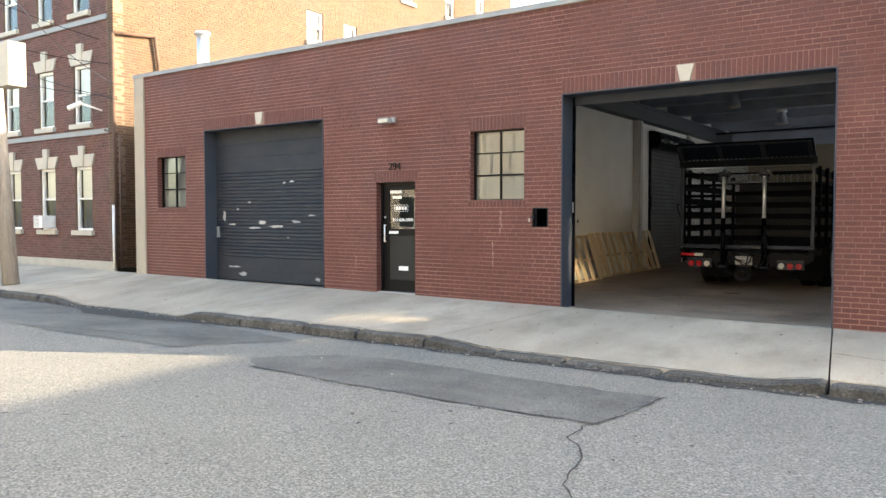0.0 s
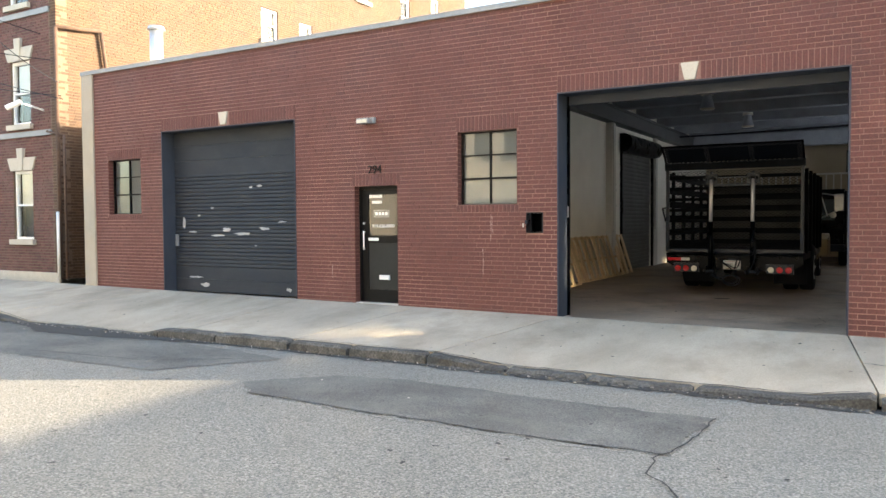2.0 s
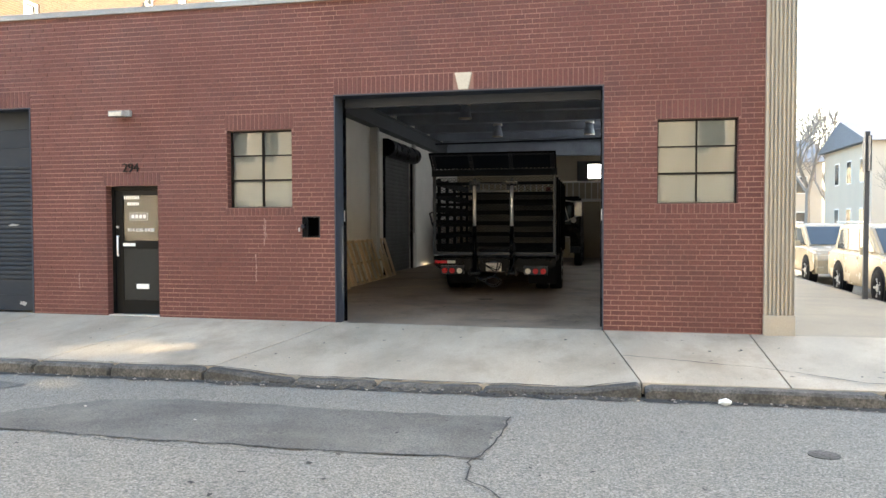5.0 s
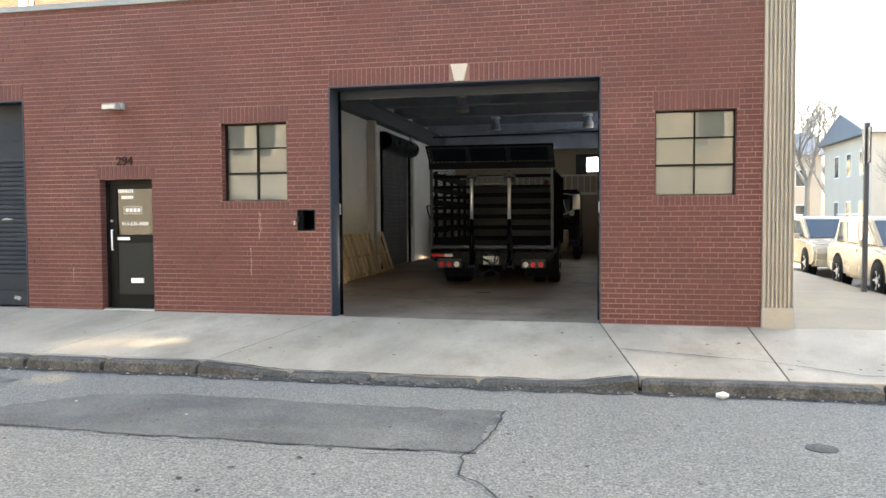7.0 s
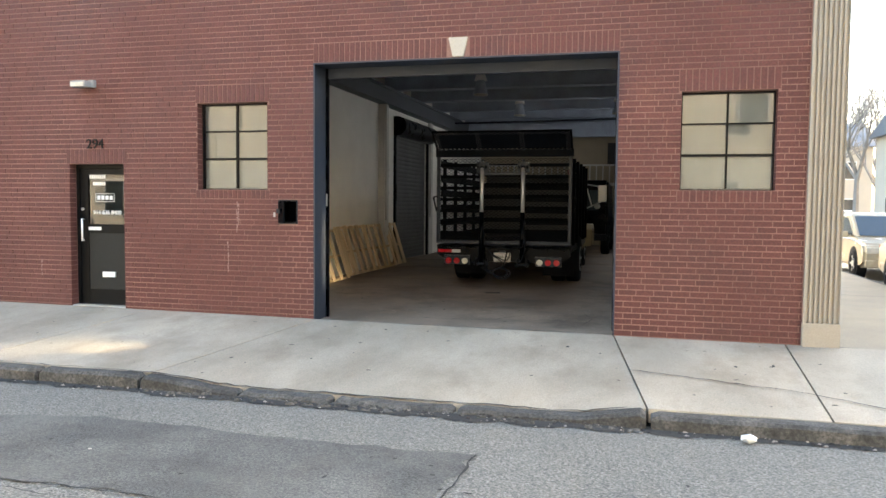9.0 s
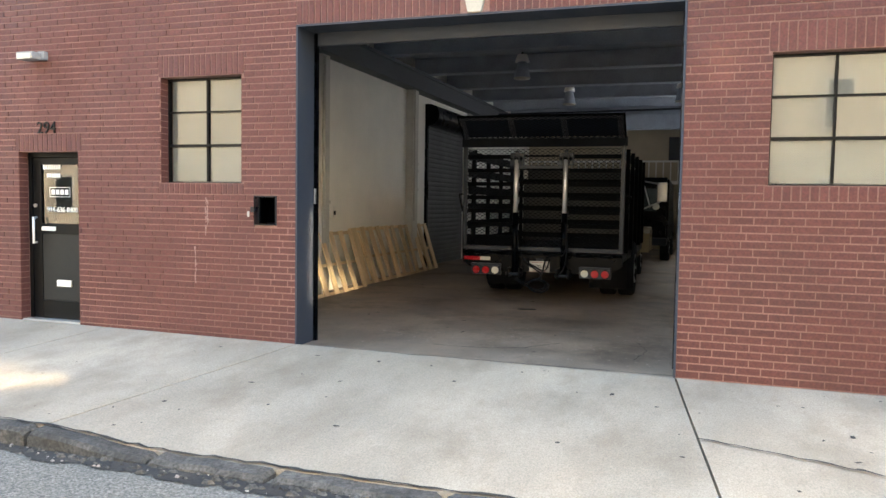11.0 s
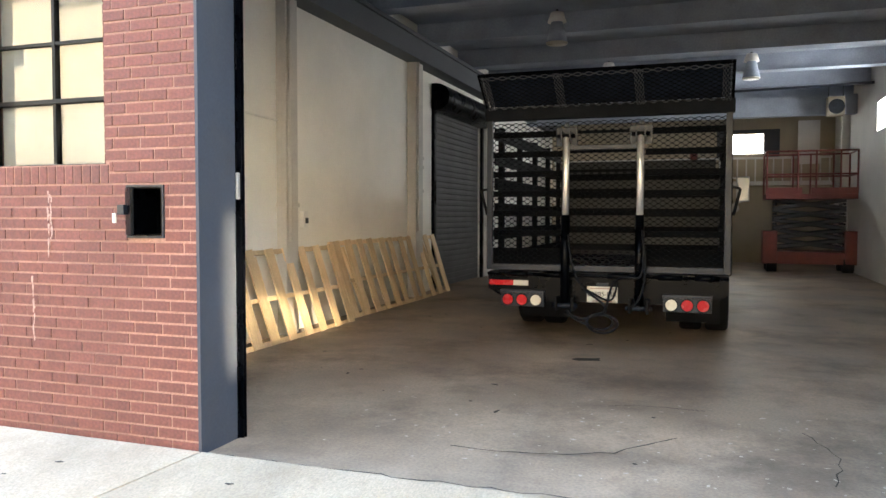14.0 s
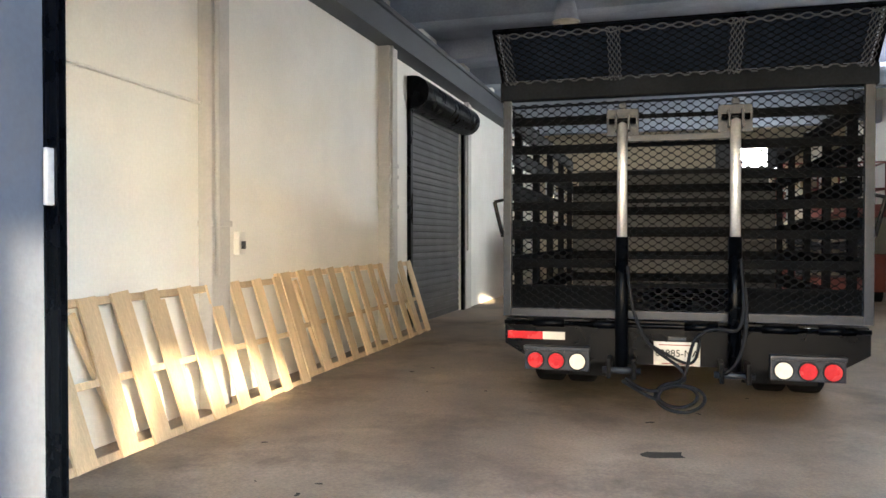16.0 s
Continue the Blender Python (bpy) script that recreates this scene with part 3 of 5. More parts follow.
# closed roller shutter
shut = bay_frame("door_frame_2", SHUT, "slate grey steel surround of the closed bay")
shutter = thing("roller_shutter", (-12.54, WY + 0.33, 0.06), "closed charcoal roller shutter with chipped scuffed paint", "shutter")
SZ0 = 0.06


def slatted(z0, z1, pitch, x0, x1):
    bm = bmesh.new()
    k = round((z1 - z0) / pitch)
    prof = []
    for i in range(k):
        z = z0 + i * pitch
        prof += [(0.012, z), (-0.008, z + 0.012), (-0.012, z + pitch * 0.5), (-0.004, z + pitch - 0.006), (0.012, z + pitch - 0.003)]
    prof.append((0.012, z0 + k * pitch))
    rows = [[bm.verts.new((x, y, z)) for x in (x0, x1)] for y, z in prof]
    for a, b in zip(rows, rows[1:]):
        bm.faces.new((a[0], a[1], b[1], b[0]))
    return bm


part("curtain", slatted(0.52, 2.45, 0.078, -1.83, 1.83), "shutter", shutter)
for i in range(3):
    part("top_panel", boxes((-1.83, 1.83, -0.006, 0.012, 2.44 + i * 0.31, 2.745 + i * 0.31), bev=0.004), "shutter", shutter)
part("bottom_panel", boxes((-1.83, 1.83, -0.014, 0.012, 0.0, 0.26), (-1.83, 1.83, -0.012, 0.012, 0.264, 0.52), bev=0.004), "shutter", shutter)
part("backing", boxes((-1.84, 1.84, 0.013, 0.03, 0.0, 3.36)), "dark_steel", shutter)
crnd = random.Random(3)
for cx, cz, w, h in ((-1.2, 0.3, 0.5, 0.05), (-0.95, 0.15, 0.3, 0.09), (1.35, 0.12, 0.16, 0.1), (1.6, 0.06, 0.1, 0.04), (-0.3, 1.3, 0.3, 0.12), (-0.55, 1.18, 0.4, 0.07), (0.15, 1.22, 0.5, 0.07), (0.75, 1.32, 0.35, 0.06), (-1.3, 1.25, 0.35, 0.05), (-1.55, 1.45, 0.12, 0.3), (0.4, 2.15, 0.12, 0.06), (0.62, 2.17, 0.16, 0.05), (-0.7, 1.75, 0.12, 0.05), (-1.1, 1.6, 0.12, 0.05), (1.2, 1.45, 0.25, 0.04), (0.5, 0.98, 0.1, 0.03)):
    bm = bmesh.new()
    k = 14
    vs = [bm.verts.new((cx + w / 2 * math.cos(a) * crnd.uniform(0.5, 1.1), -0.0155, cz + h / 2 * math.sin(a) * crnd.uniform(0.4, 1.2))) for a in [2 * math.pi * i / k for i in range(k)]]
    bm.faces.new(vs)
    part("paint_chip", bm, "chip", shutter, "bare patch of chipped paint")
part("lock", boxes((-1.8, -1.72, -0.05, -0.01, 0.95, 1.2), bev=0.008), "alu", shutter, "slide bolt")


# steel windows with cream film behind the glass
def shop_window(name, h, label, film="cream_blind"):
    x0, x1, z0, z1 = h
    w, hh = x1 - x0, z1 - z0
    t = thing(name, (x0, WY + 0.13, z0), label, "window")
    t["kind"] = "structure"
    f = 0.02
    zb = hh * 0.36
    part("frame", boxes((0, f, 0, 0.05, 0, hh), (w - f, w, 0, 0.05, 0, hh), (f, w - f, 0, 0.05, 0, f * 0.7), (f, w - f, 0, 0.05, hh - f, hh), bev=0.003), "bronze", t)
    part("transom", boxes((f, w - f, -0.01, 0.05, zb - 0.015, zb + 0.015), bev=0.004), "bronze", t)
    part("glazing_bar", boxes((f, w - f, 0.005, 0.045, zb + (hh - zb) * 0.5 - 0.01, zb + (hh - zb) * 0.5 + 0.01)), "bronze", t)
    part("mullion", boxes((w / 2 - 0.012, w / 2 + 0.012, 0.002, 0.046, f, zb - 0.015), (w / 2 - 0.012, w / 2 + 0.012, 0.002, 0.046, zb + 0.015, hh - f)), "bronze", t)
    zs = [f, zb, zb + (hh - zb) * 0.5, hh - f]
    prnd = random.Random(len(name) + int(-x0))
    for za, zc in zip(zs, zs[1:]):
        for xa, xb in ((f, w / 2), (w / 2, w - f)):
            tilt = prnd.uniform(-0.004, 0.004)
            bm = sheet(xa + 0.004, xb - 0.004, 0.024, za + 0.004, zc - 0.004)
            for v in bm.verts:
                v.co.y += tilt * (v.co.x - xa) / (xb - xa) * 2
            part("pane", bm, "glass" if za < zb - 0.01 else "mirror_glass", t, "" if za < zb - 0.01 else "reflecting upper pane")
    part("film", boxes((f, w - f, 0.06, 0.075, f, hh - f)), film, t, "cream film behind the glass")
    return t


shop_window("window_1", WIN_A, "small steel window with reflecting panes")
shop_window("window_2", WIN_B, "six-pane steel window with cream film")
shop_window("window_3", WIN_C, "six-pane steel window reflecting a building")

# shop door
door = thing("door_1", ((DOOR[0] + DOOR[1]) / 2, WY + 0.16, gz(-8.9)), "closed dark bronze glazed shop door with lettering", "door")
door["kind"] = "structure"
dw, dh = (DOOR[1] - DOOR[0]) / 2, DOOR[3] - gz(-8.9)
part("frame", boxes((-dw, -dw + 0.05, -0.02, 0.08, 0, dh), (dw - 0.03, dw, -0.02, 0.08, 0, dh), (-dw + 0.05, dw - 0.03, -0.02, 0.08, dh - 0.06, dh), bev=0.004), "bronze", door)
sx0, sx1 = -dw + 0.055, dw - 0.035
leaf = part("leaf", boxes((sx0, sx0 + 0.13, 0.0, 0.045, 0.01, dh - 0.065), (sx1 - 0.07, sx1, 0.0, 0.045, 0.01, dh - 0.065), (sx0 + 0.13, sx1 - 0.07, 0.0, 0.045, 0.01, 0.24), (sx0 + 0.13, sx1 - 0.07, 0.0, 0.045, dh - 0.15, dh - 0.065), (sx0 + 0.13, sx1 - 0.07, 0.0, 0.045, 1.07, 1.2), bev=0.004), "bronze", door)
gx0, gx1 = sx0 + 0.13, sx1 - 0.07
part("pane", sheet(gx0, gx1, 0.02, 1.2, dh - 0.15), "door_glass", door)
# Black sheet behind the pane paints in the shop's darkness.
part("screen", boxes((gx0, gx1, 0.04, 0.05, 1.2, dh - 0.15)), "black_matt", door, "black sheet in place of the unlit shop")
part("panel", boxes((gx0, gx1, 0.012, 0.03, 0.24, 1.07), bev=0.004), "panel_grey", door, "grey kick panel")
part("letter_slot", boxes((-0.04, 0.18, -0.012, 0.012, 0.42, 0.5), bev=0.006), "white", door, "white metal letter slot")
part("handle", tubes(((sx0 + 0.09, -0.09, 0.95), (sx0 + 0.09, -0.09, 1.28), 0.014), ((sx0 + 0.09, -0.09, 0.96), (sx0 + 0.05, 0.0, 0.96), 0.012), ((sx0 + 0.09, -0.09, 1.27), (sx0 + 0.05, 0.0, 1.27), 0.012)), "white", door, "chrome pull handle", smooth=True)
part("lock", tubes(((sx0 + 0.04, -0.02, 1.42), (sx0 + 0.04, 0.0, 1.42), 0.022)), "alu", door)
part("sticker", boxes((gx0, gx0 + 0.22, -0.004, 0.0, 1.11, 1.16)), "white", door, "white sticker with small print")
lrnd = random.Random(12)
bars = []
for z, a, b, h in ((1.87, 0.02, 0.32, 0.06), (1.77, 0.08, 0.32, 0.05)):
    x = gx0 + a
    while x < gx0 + b - 0.03:
        w = lrnd.uniform(0.02, 0.032)
        bars.append((x, x + w, 0.010, 0.014, z, z + h))
        x += w + 0.01
part("lettering", boxes(*bars), "white", door, "white painted lettering")
part("badge", boxes((gx0 + 0.12, gx0 + 0.44, 0.009, 0.013, 1.53, 1.535), (gx0 + 0.12, gx0 + 0.44, 0.009, 0.013, 1.645, 1.65), (gx0 + 0.12, gx0 + 0.125, 0.009, 0.013, 1.53, 1.65), (gx0 + 0.435, gx0 + 0.44, 0.009, 0.013, 1.53, 1.65), *[(gx0 + 0.15 + i * 0.07, gx0 + 0.2 + i * 0.07, 0.009, 0.013, 1.56, 1.62) for i in range(4)]), "white", door, "white outlined badge with four bars")
structure("threshold", boxes((DOOR[0], DOOR[1], WY + 0.02, WY + 0.3, -0.1, gz(-8.9) + 0.012), bev=0.004), "alu", "worn metal door threshold", "threshold")


def words(name, text, size, m, material, parent=None, label="", category="sign"):
    c = bpy.data.curves.new(name, "FONT")
    c.body, c.size, c.extrude, c.align_x, c.align_y = text, size, 0.006, "CENTER", "CENTER"
    c.materials.append(M[material])
    tmp = new(name, c)
    me = bpy.data.meshes.new_from_object(tmp.evaluated_get(bpy.context.evaluated_depsgraph_get()))
    bpy.data.objects.remove(tmp)
    ob = new(name, me)
    ob.matrix_basis = m
    if parent:
        ob.parent = parent
        if label:
            ob["label"] = label
    else:
        tagged(ob, label, category)
    return ob


words("phone_number", "914-636-8400", 0.085, pose((gx0 + gx1) / 2, 0.012, 1.37, 90), "white", door, "white painted telephone number")
words("house_number", "294", 0.2, pose(-8.885, WY - 0.012, 2.41, 90), "bronze", None, "dark metal house number fixed to brickwork", "house number")

# wall lamp
lamp = thing("wall_lamp", (-8.97, WY, 3.27), "grey twin floodlight fixed to the brick wall", "lamp")
part("back_box", boxes((0.02, 0.12, -0.07, 0.0, -0.05, 0.05), bev=0.012), "coping", lamp)
part("head", boxes((-0.17, 0.08, -0.2, -0.05, -0.06, 0.03), bev=0.02), "coping", lamp, "grey lamp head")
part("lens", boxes((-0.15, 0.06, -0.206, -0.19, -0.055, 0.005), bev=0.003), "lens", lamp, "frosted lens")

# key box let into the wall
kb = thing("wall_box", (BOXH[0], WY, BOXH[2]), "open black steel box let into the brickwork", "wall box")
bw, bh = BOXH[1] - BOXH[0], BOXH[3] - BOXH[2]
part("body", boxes((0, 0.008, -0.006, 0.25, 0, bh), (bw - 0.008, bw, -0.006, 0.25, 0, bh), (0.008, bw - 0.008, -0.006, 0.25, 0, 0.008), (0.008, bw - 0.008, -0.006, 0.25, bh - 0.008, bh), (0.008, bw - 0.008, 0.24, 0.25, 0.008, bh - 0.008)), "black", kb)
part("rim", boxes((-0.012, 0.0, -0.008, 0.006, -0.012, bh + 0.012), (bw, bw + 0.012, -0.008, 0.006, -0.012, bh + 0.012), (0, bw, -0.008, 0.006, -0.012, 0), (0, bw, -0.008, 0.006, bh, bh + 0.012)), "steel", kb)
bm = bmesh.new()
box(bm, 0, 0.16, -0.02, 0.0, 0.005, bh - 0.005, 0.004, Matrix.Rotation(radians(-38), 4, "Z"))
part("door", bm, "black", kb, "black door standing ajar")
part("lock", boxes((0.0, 0.05, -0.1, -0.06, 0.13, 0.19), bev=0.006), "steel", kb, "steel lock cylinder")
part("key", boxes((-0.045, -0.02, -0.09, -0.08, 0.08, 0.14), bev=0.003), "plate", kb, "white key tag")


def keystone(name, cx, z0, z1, label):
    bm = prism(bmesh.new(), [(cx - 0.07, z0), (cx + 0.07, z0), (cx + 0.125, z1), (cx - 0.125, z1)], "y", WY - 0.03, WY + 0.02)
    bmesh.ops.bevel(bm, geom=bm.edges[:], offset=0.006, segments=2, affect="EDGES")
    single(name, bm, "stone", label, "keystone")


keystone("keystone", -3.51, 3.45, 3.69, "cream stone keystone over the open bay")
keystone("keystone", -12.55, 3.45, 3.70, "cream stone keystone over the closed bay")

# dirt packed in the gutter
grnd = random.Random(17)
bm = bmesh.new()
last = None
for i in range(600):
    x = -24 + i * 0.045
    w = 0.07 + 0.16 * abs(noise.noise((x * 1.7, 3.1, 0))) + grnd.uniform(0, 0.05) + 0.05 * dip(x)
    pair = [bm.verts.new((x, 8.19, road_z(x, 8.19) + 0.014)), bm.verts.new((x, 8.17 - w, road_z(x, 8.17 - w) + 0.008))]
    if last:
        bm.faces.new((last[0], pair[0], pair[1], last[1]))
    last = pair
structure("gutter_dirt", bm, "crack", "dark dirt packed along the kerb foot", "dirt")


def crumbs(name, count, x0, x1, y0, y1, size, material, label, seed):
    """Broken stone and grit lying in the gutter."""
    rnd = random.Random(seed)
    vs, fs = [], []
    for _ in range(count):
        x, y = rnd.uniform(x0, x1), y1 - (y1 - y0) * rnd.random() ** 1.8
        r, k = rnd.uniform(*size) * rnd.uniform(0.5, 1.0), len(vs)
        z = road_z(x, y) + 0.01
        for i in range(6):
            a, q = math.pi * i / 3, r * rnd.uniform(0.6, 1.3)
            vs.append((x + q * 1.5 * math.cos(a), y + q * math.sin(a), z))
        for i in range(6):
            vs.append((x + (vs[k + i][0] - x) * 0.6, y + (vs[k + i][1] - y) * 0.6, z + r * rnd.uniform(0.4, 0.9)))
        fs += [(k + i, k + (i + 1) % 6, k + 6 + (i + 1) % 6, k + 6 + i) for i in range(6)] + [tuple(range(k + 6, k + 12))]
    me = bpy.data.meshes.new(name)
    me.from_pydata(vs, [], fs)
    me.materials.append(M[material])
    tagged(new(name, me), label, "rubble", kind="stuff")


crumbs("kerb_rubble", 220, -5.9, -1.2, 8.04, 8.19, (0.008, 0.034), "kerb", "crumbled kerb stone lying in the gutter", 51)
crumbs("kerb_foot_dirt", 420, -16, 2.5, 8.05, 8.19, (0.006, 0.022), "crack", "dark dirt clods along the kerb foot", 54)
crumbs("gutter_grit", 70, -16, 1.5, 7.95, 8.18, (0.004, 0.014), "stone", "pale grit along the gutter", 52)
crumbs("dead_leaves", 160, -16, 1.5, 8.0, 8.18, (0.006, 0.02), "bark", "brown leaf scraps along the gutter", 53)


def blots(name, count, region, size, zf, material, label, seed, lift=0.009):
    rnd = random.Random(seed)
    vs, fs = [], []
    for _ in range(count):
        x, y = rnd.uniform(*region[:2]), rnd.uniform(*region[2:])
        r, st, tw = rnd.uniform(*size), rnd.uniform(1.0, 2.2), rnd.uniform(0, 3.14)
        k = len(vs)
        for i in range(9):
            a, q = 2 * math.pi * i / 9, r * rnd.uniform(0.6, 1.15)
            u, w = q * st * math.cos(a), q * math.sin(a)
            px, py = x + u * math.cos(tw) - w * math.sin(tw), y + u * math.sin(tw) + w * math.cos(tw)
            vs.append((px, py, zf(px, py) + lift))
        fs.append(tuple(range(k, k + 9)))
    me = bpy.data.meshes.new(name)
    me.from_pydata(vs, [], fs)
    me.materials.append(M[material])
    tagged(new(name, me), label, "stain", kind="stuff")


blots("road_spots", 140, (-14, 3, 1.2, 7.0), (0.007, 0.02), road_z, "crack", "dark tar spots and leaf scraps on the street", 5)
blots("pavement_spots", 90, (-14, 3, 8.5, 11.1), (0.006, 0.02), walk_z, "crack", "dark gum spots on the pavement", 6, 0.006)
blots("floor_stains", 26, (-6.5, 0.2, 11.8, 20), (0.006, 0.025), lambda x, y: floor_z(y), "crack", "oil drips on the garage floor", 7, 0.004)
blots("oil_patch", 1, (-3.75, -3.7, 14.9, 14.95), (0.09, 0.1), lambda x, y: floor_z(y), "crack", "dark oil patch under the truck", 8, 0.004)
blots("floor_scuffs", 150, (-5.0, -1.6, 11.6, 13.4), (0.003, 0.014), lambda x, y: floor_z(y), "scuff", "pale worn scuffs on the floor", 9, 0.005)
# lime streaks on the brick below the window
vs, fs = [], []
srnd = random.Random(31)
for sx, za, zb in ((-6.62, 1.2, 1.62), (-6.6, 1.3, 1.6), (-6.76, 0.65, 1.05), (-9.85, 0.5, 0.75)):
    z = za
    while z < zb:
        h, w = srnd.uniform(0.012, 0.045), srnd.uniform(0.004, 0.012)
        k = len(vs)
        x = sx + srnd.uniform(-0.007, 0.007)
        for i in range(7):
            a = 2 * math.pi * i / 7
            vs.append((x + w * math.cos(a) * srnd.uniform(0.5, 1.2), WY - 0.0045, z + h * math.sin(a) * srnd.uniform(0.5, 1.1)))
        fs.append(tuple(range(k, k + 7)))
        z += h * srnd.uniform(0.8, 1.8)
me = bpy.data.meshes.new("lime_streaks")
me.from_pydata(vs, [], fs)
me.materials.append(M["efflorescence"])
tagged(new("lime_streaks", me), "white lime streaks on the brick wall", "stain", kind="stuff")


# ---- the stake-body truck ----
truck = thing("stake_truck", (-3.645, 15.4, floor_z(16.5)), "black stake-body truck with mesh liftgate, parked nose in", "truck", turn=0.5)
HW = 1.215
part("bed", boxes((-HW, HW, 0.02, 4.2, 0.68, 0.8), bev=0.01), "black", truck)
part("rear_apron", prism(bmesh.new(), [(-HW, 0.76), (-HW, 0.62), (-HW + 0.2, 0.5), (HW - 0.2, 0.5), (HW, 0.62), (HW, 0.76)], "y", -0.02, 0.03), "black", truck, "black steel rear apron")
part("hinge_bar", tubes(((-HW, -0.03, 0.775), (HW, -0.03, 0.775), 0.018), *[((x, -0.03, 0.775), (x + 0.22, -0.03, 0.775), 0.028) for x in (-1.0, -0.6, 0.05, 0.55, 0.9)]), "black", truck, "long hinge bar", smooth=True)
gate = part("liftgate", boxes((-HW + 0.05, HW - 0.05, -0.05, 0.01, 0.82, 0.88), bev=0.006), "steel", truck, "scuffed steel liftgate")
part("gate_post", boxes((-HW - 0.01, -HW + 0.05, -0.05, 0.01, 0.82, 2.4), bev=0.006), "steel", gate)
part("gate_post", boxes((HW - 0.05, HW + 0.01, -0.05, 0.01, 0.82, 2.4), bev=0.006), "steel", gate)
part("mesh_panel", expanded_mesh(bmesh.new(), -HW + 0.05, HW - 0.05, 0.88, 2.36, -0.02), "mesh_black", gate, "black expanded-metal mesh")
for i in range(7):
    z = 0.97 + i * 0.207
    part("slat", boxes((-HW + 0.05, -0.41, 0.0, 0.05, z, z + 0.062), bev=0.006), "slat_black", gate)
    part("slat", boxes((0.41, HW - 0.05, 0.0, 0.05, z, z + 0.062), bev=0.006), "slat_black", gate)
for a, b in ((-HW + 0.05, -0.41), (0.41, HW - 0.05)):
    part("kick_plate", boxes((a, b, 0.0, 0.012, 0.88, 1.05)), "slat_black", gate, "solid black foot panel")
for i in range(7):
    z = 1.04 + i * 0.2
    part("inner_slat", boxes((-0.4, 0.4, 0.03, 0.05, z, z + 0.03)), "slat_black", gate)
head = part("head_beam", boxes((-HW - 0.03, HW + 0.03, -0.06, 0.03, 2.39, 2.53), bev=0.012), "beam_black", truck, "flat black steel cross beam")
SH = 0.47
screen = part("upper_screen", boxes((-HW - 0.02, -HW + 0.015, -0.03, 0.0, 0.0, SH), (HW - 0.015, HW + 0.02, -0.03, 0.0, 0.0, SH), (-HW + 0.015, HW - 0.015, -0.03, 0.0, SH - 0.025, SH), bev=0.004), "black", truck, "mesh headboard leaning out over the gate")
screen.matrix_basis = pose(0, -0.02, 2.53, 50)
part("mesh_panel", expanded_mesh(bmesh.new(), -HW, HW, 0.0, SH - 0.02, -0.01), "mesh_black", screen, "black expanded-metal mesh")
for x in (-HW + 0.05, -0.42, 0.36, HW - 0.05):
    part("mesh_strip", expanded_mesh(bmesh.new(), x - 0.045, x + 0.045, 0.0, SH - 0.02, -0.045, 0.03, 0.03, 0.004), "mesh_grey", screen, "bright double mesh strip")
part("edge_strip", expanded_mesh(bmesh.new(), -HW + 0.02, HW - 0.02, SH - 0.06, SH - 0.02, -0.04, 0.11, 0.03, 0.004), "mesh_grey", screen, "bright cut mesh edge")
part("edge_strip", expanded_mesh(bmesh.new(), -HW + 0.02, HW - 0.02, 0.0, 0.04, -0.04, 0.11, 0.03, 0.004), "mesh_grey", screen, "bright cut mesh edge")
# Sheet added so the leaning mesh reads dark and nearly solid.
part("backing_sheet", boxes((-HW + 0.02, HW - 0.02, 0.012, 0.02, 0.0, SH - 0.03)), "navy_sheet", screen, "dark navy sheet added behind the mesh")
part("bulkhead", boxes((-HW + 0.03, HW - 0.03, 4.17, 4.2, 0.8, 1.95), bev=0.006), "cab_grey", truck, "dull grey front bulkhead")
for i in range(5):
    z = 0.86 + i * 0.27
    part("front_rail", boxes((-HW, HW, 4.12, 4.16, z, z + 0.1), bev=0.004), "slat_black", truck)
for s in (-1, 1):
    for y in (0.5, 1.4, 2.3, 3.2, 4.05):
        part("stake", boxes((s * HW - 0.03, s * HW + 0.03, y, y + 0.07, 0.8, 2.38)), "slat_black", truck)
    for i in range(6):
        z = 0.86 + i * 0.27
        part("rail", boxes((s * HW - 0.045 if s > 0 else s * HW + 0.03, s * HW - 0.03 if s > 0 else s * HW + 0.045, 0.1, 4.1, z, z + 0.13)), "slat_black", truck)
for x in (-0.37, 0.37):
    cyl = part("lift_ram", tubes(((x, -0.12, 1.38), (x, -0.1, 2.21), 0.034), seg=20), "chrome", truck, "bright chrome ram rod", smooth=True)
    part("barrel", tubes(((x, -0.13, 0.5), (x, -0.12, 1.4), 0.044), seg=20), "black", cyl, "black ram barrel", smooth=True)
    part("bracket", boxes((x - 0.11, x + 0.11, -0.075, -0.06, 2.105, 2.295), (x - 0.05, x - 0.035, -0.16, -0.075, 2.135, 2.255), (x + 0.035, x + 0.05, -0.16, -0.075, 2.135, 2.255), bev=0.004), "steel", cyl, "steel mounting bracket")
    part("pin", tubes(((x - 0.09, -0.115, 2.205), (x + 0.09, -0.115, 2.205), 0.022)), "black", cyl, "dark pivot pin", smooth=True)
    part("stop", boxes((x - 0.025, x + 0.025, -0.11, -0.06, 2.295, 2.33), bev=0.004), "steel", cyl)
    for e in (-0.1, 0.07):
        part("pivot_ear", boxes((x + e, x + e + 0.03, -0.2, 0.0, 0.42, 0.56), bev=0.01), "black", cyl)
    part("foot_pin", tubes(((x - 0.13, -0.13, 0.47), (x + 0.13, -0.13, 0.47), 0.024)), "steel", cyl, smooth=True)
part("cross_bar", boxes((-0.34, 0.34, -0.1, -0.07, 2.06, 2.11), bev=0.006), "steel", truck, "bare steel cross bar between rams")
plate = part("number_plate", boxes((-0.155, 0.155, -0.045, -0.035, 0.505, 0.67), bev=0.006), "plate", truck, "white number plate with dark figures")
words("figures", "62985-MA", 0.068, pose(0, -0.048, 0.59, 90), "bronze", plate, "dark raised figures")
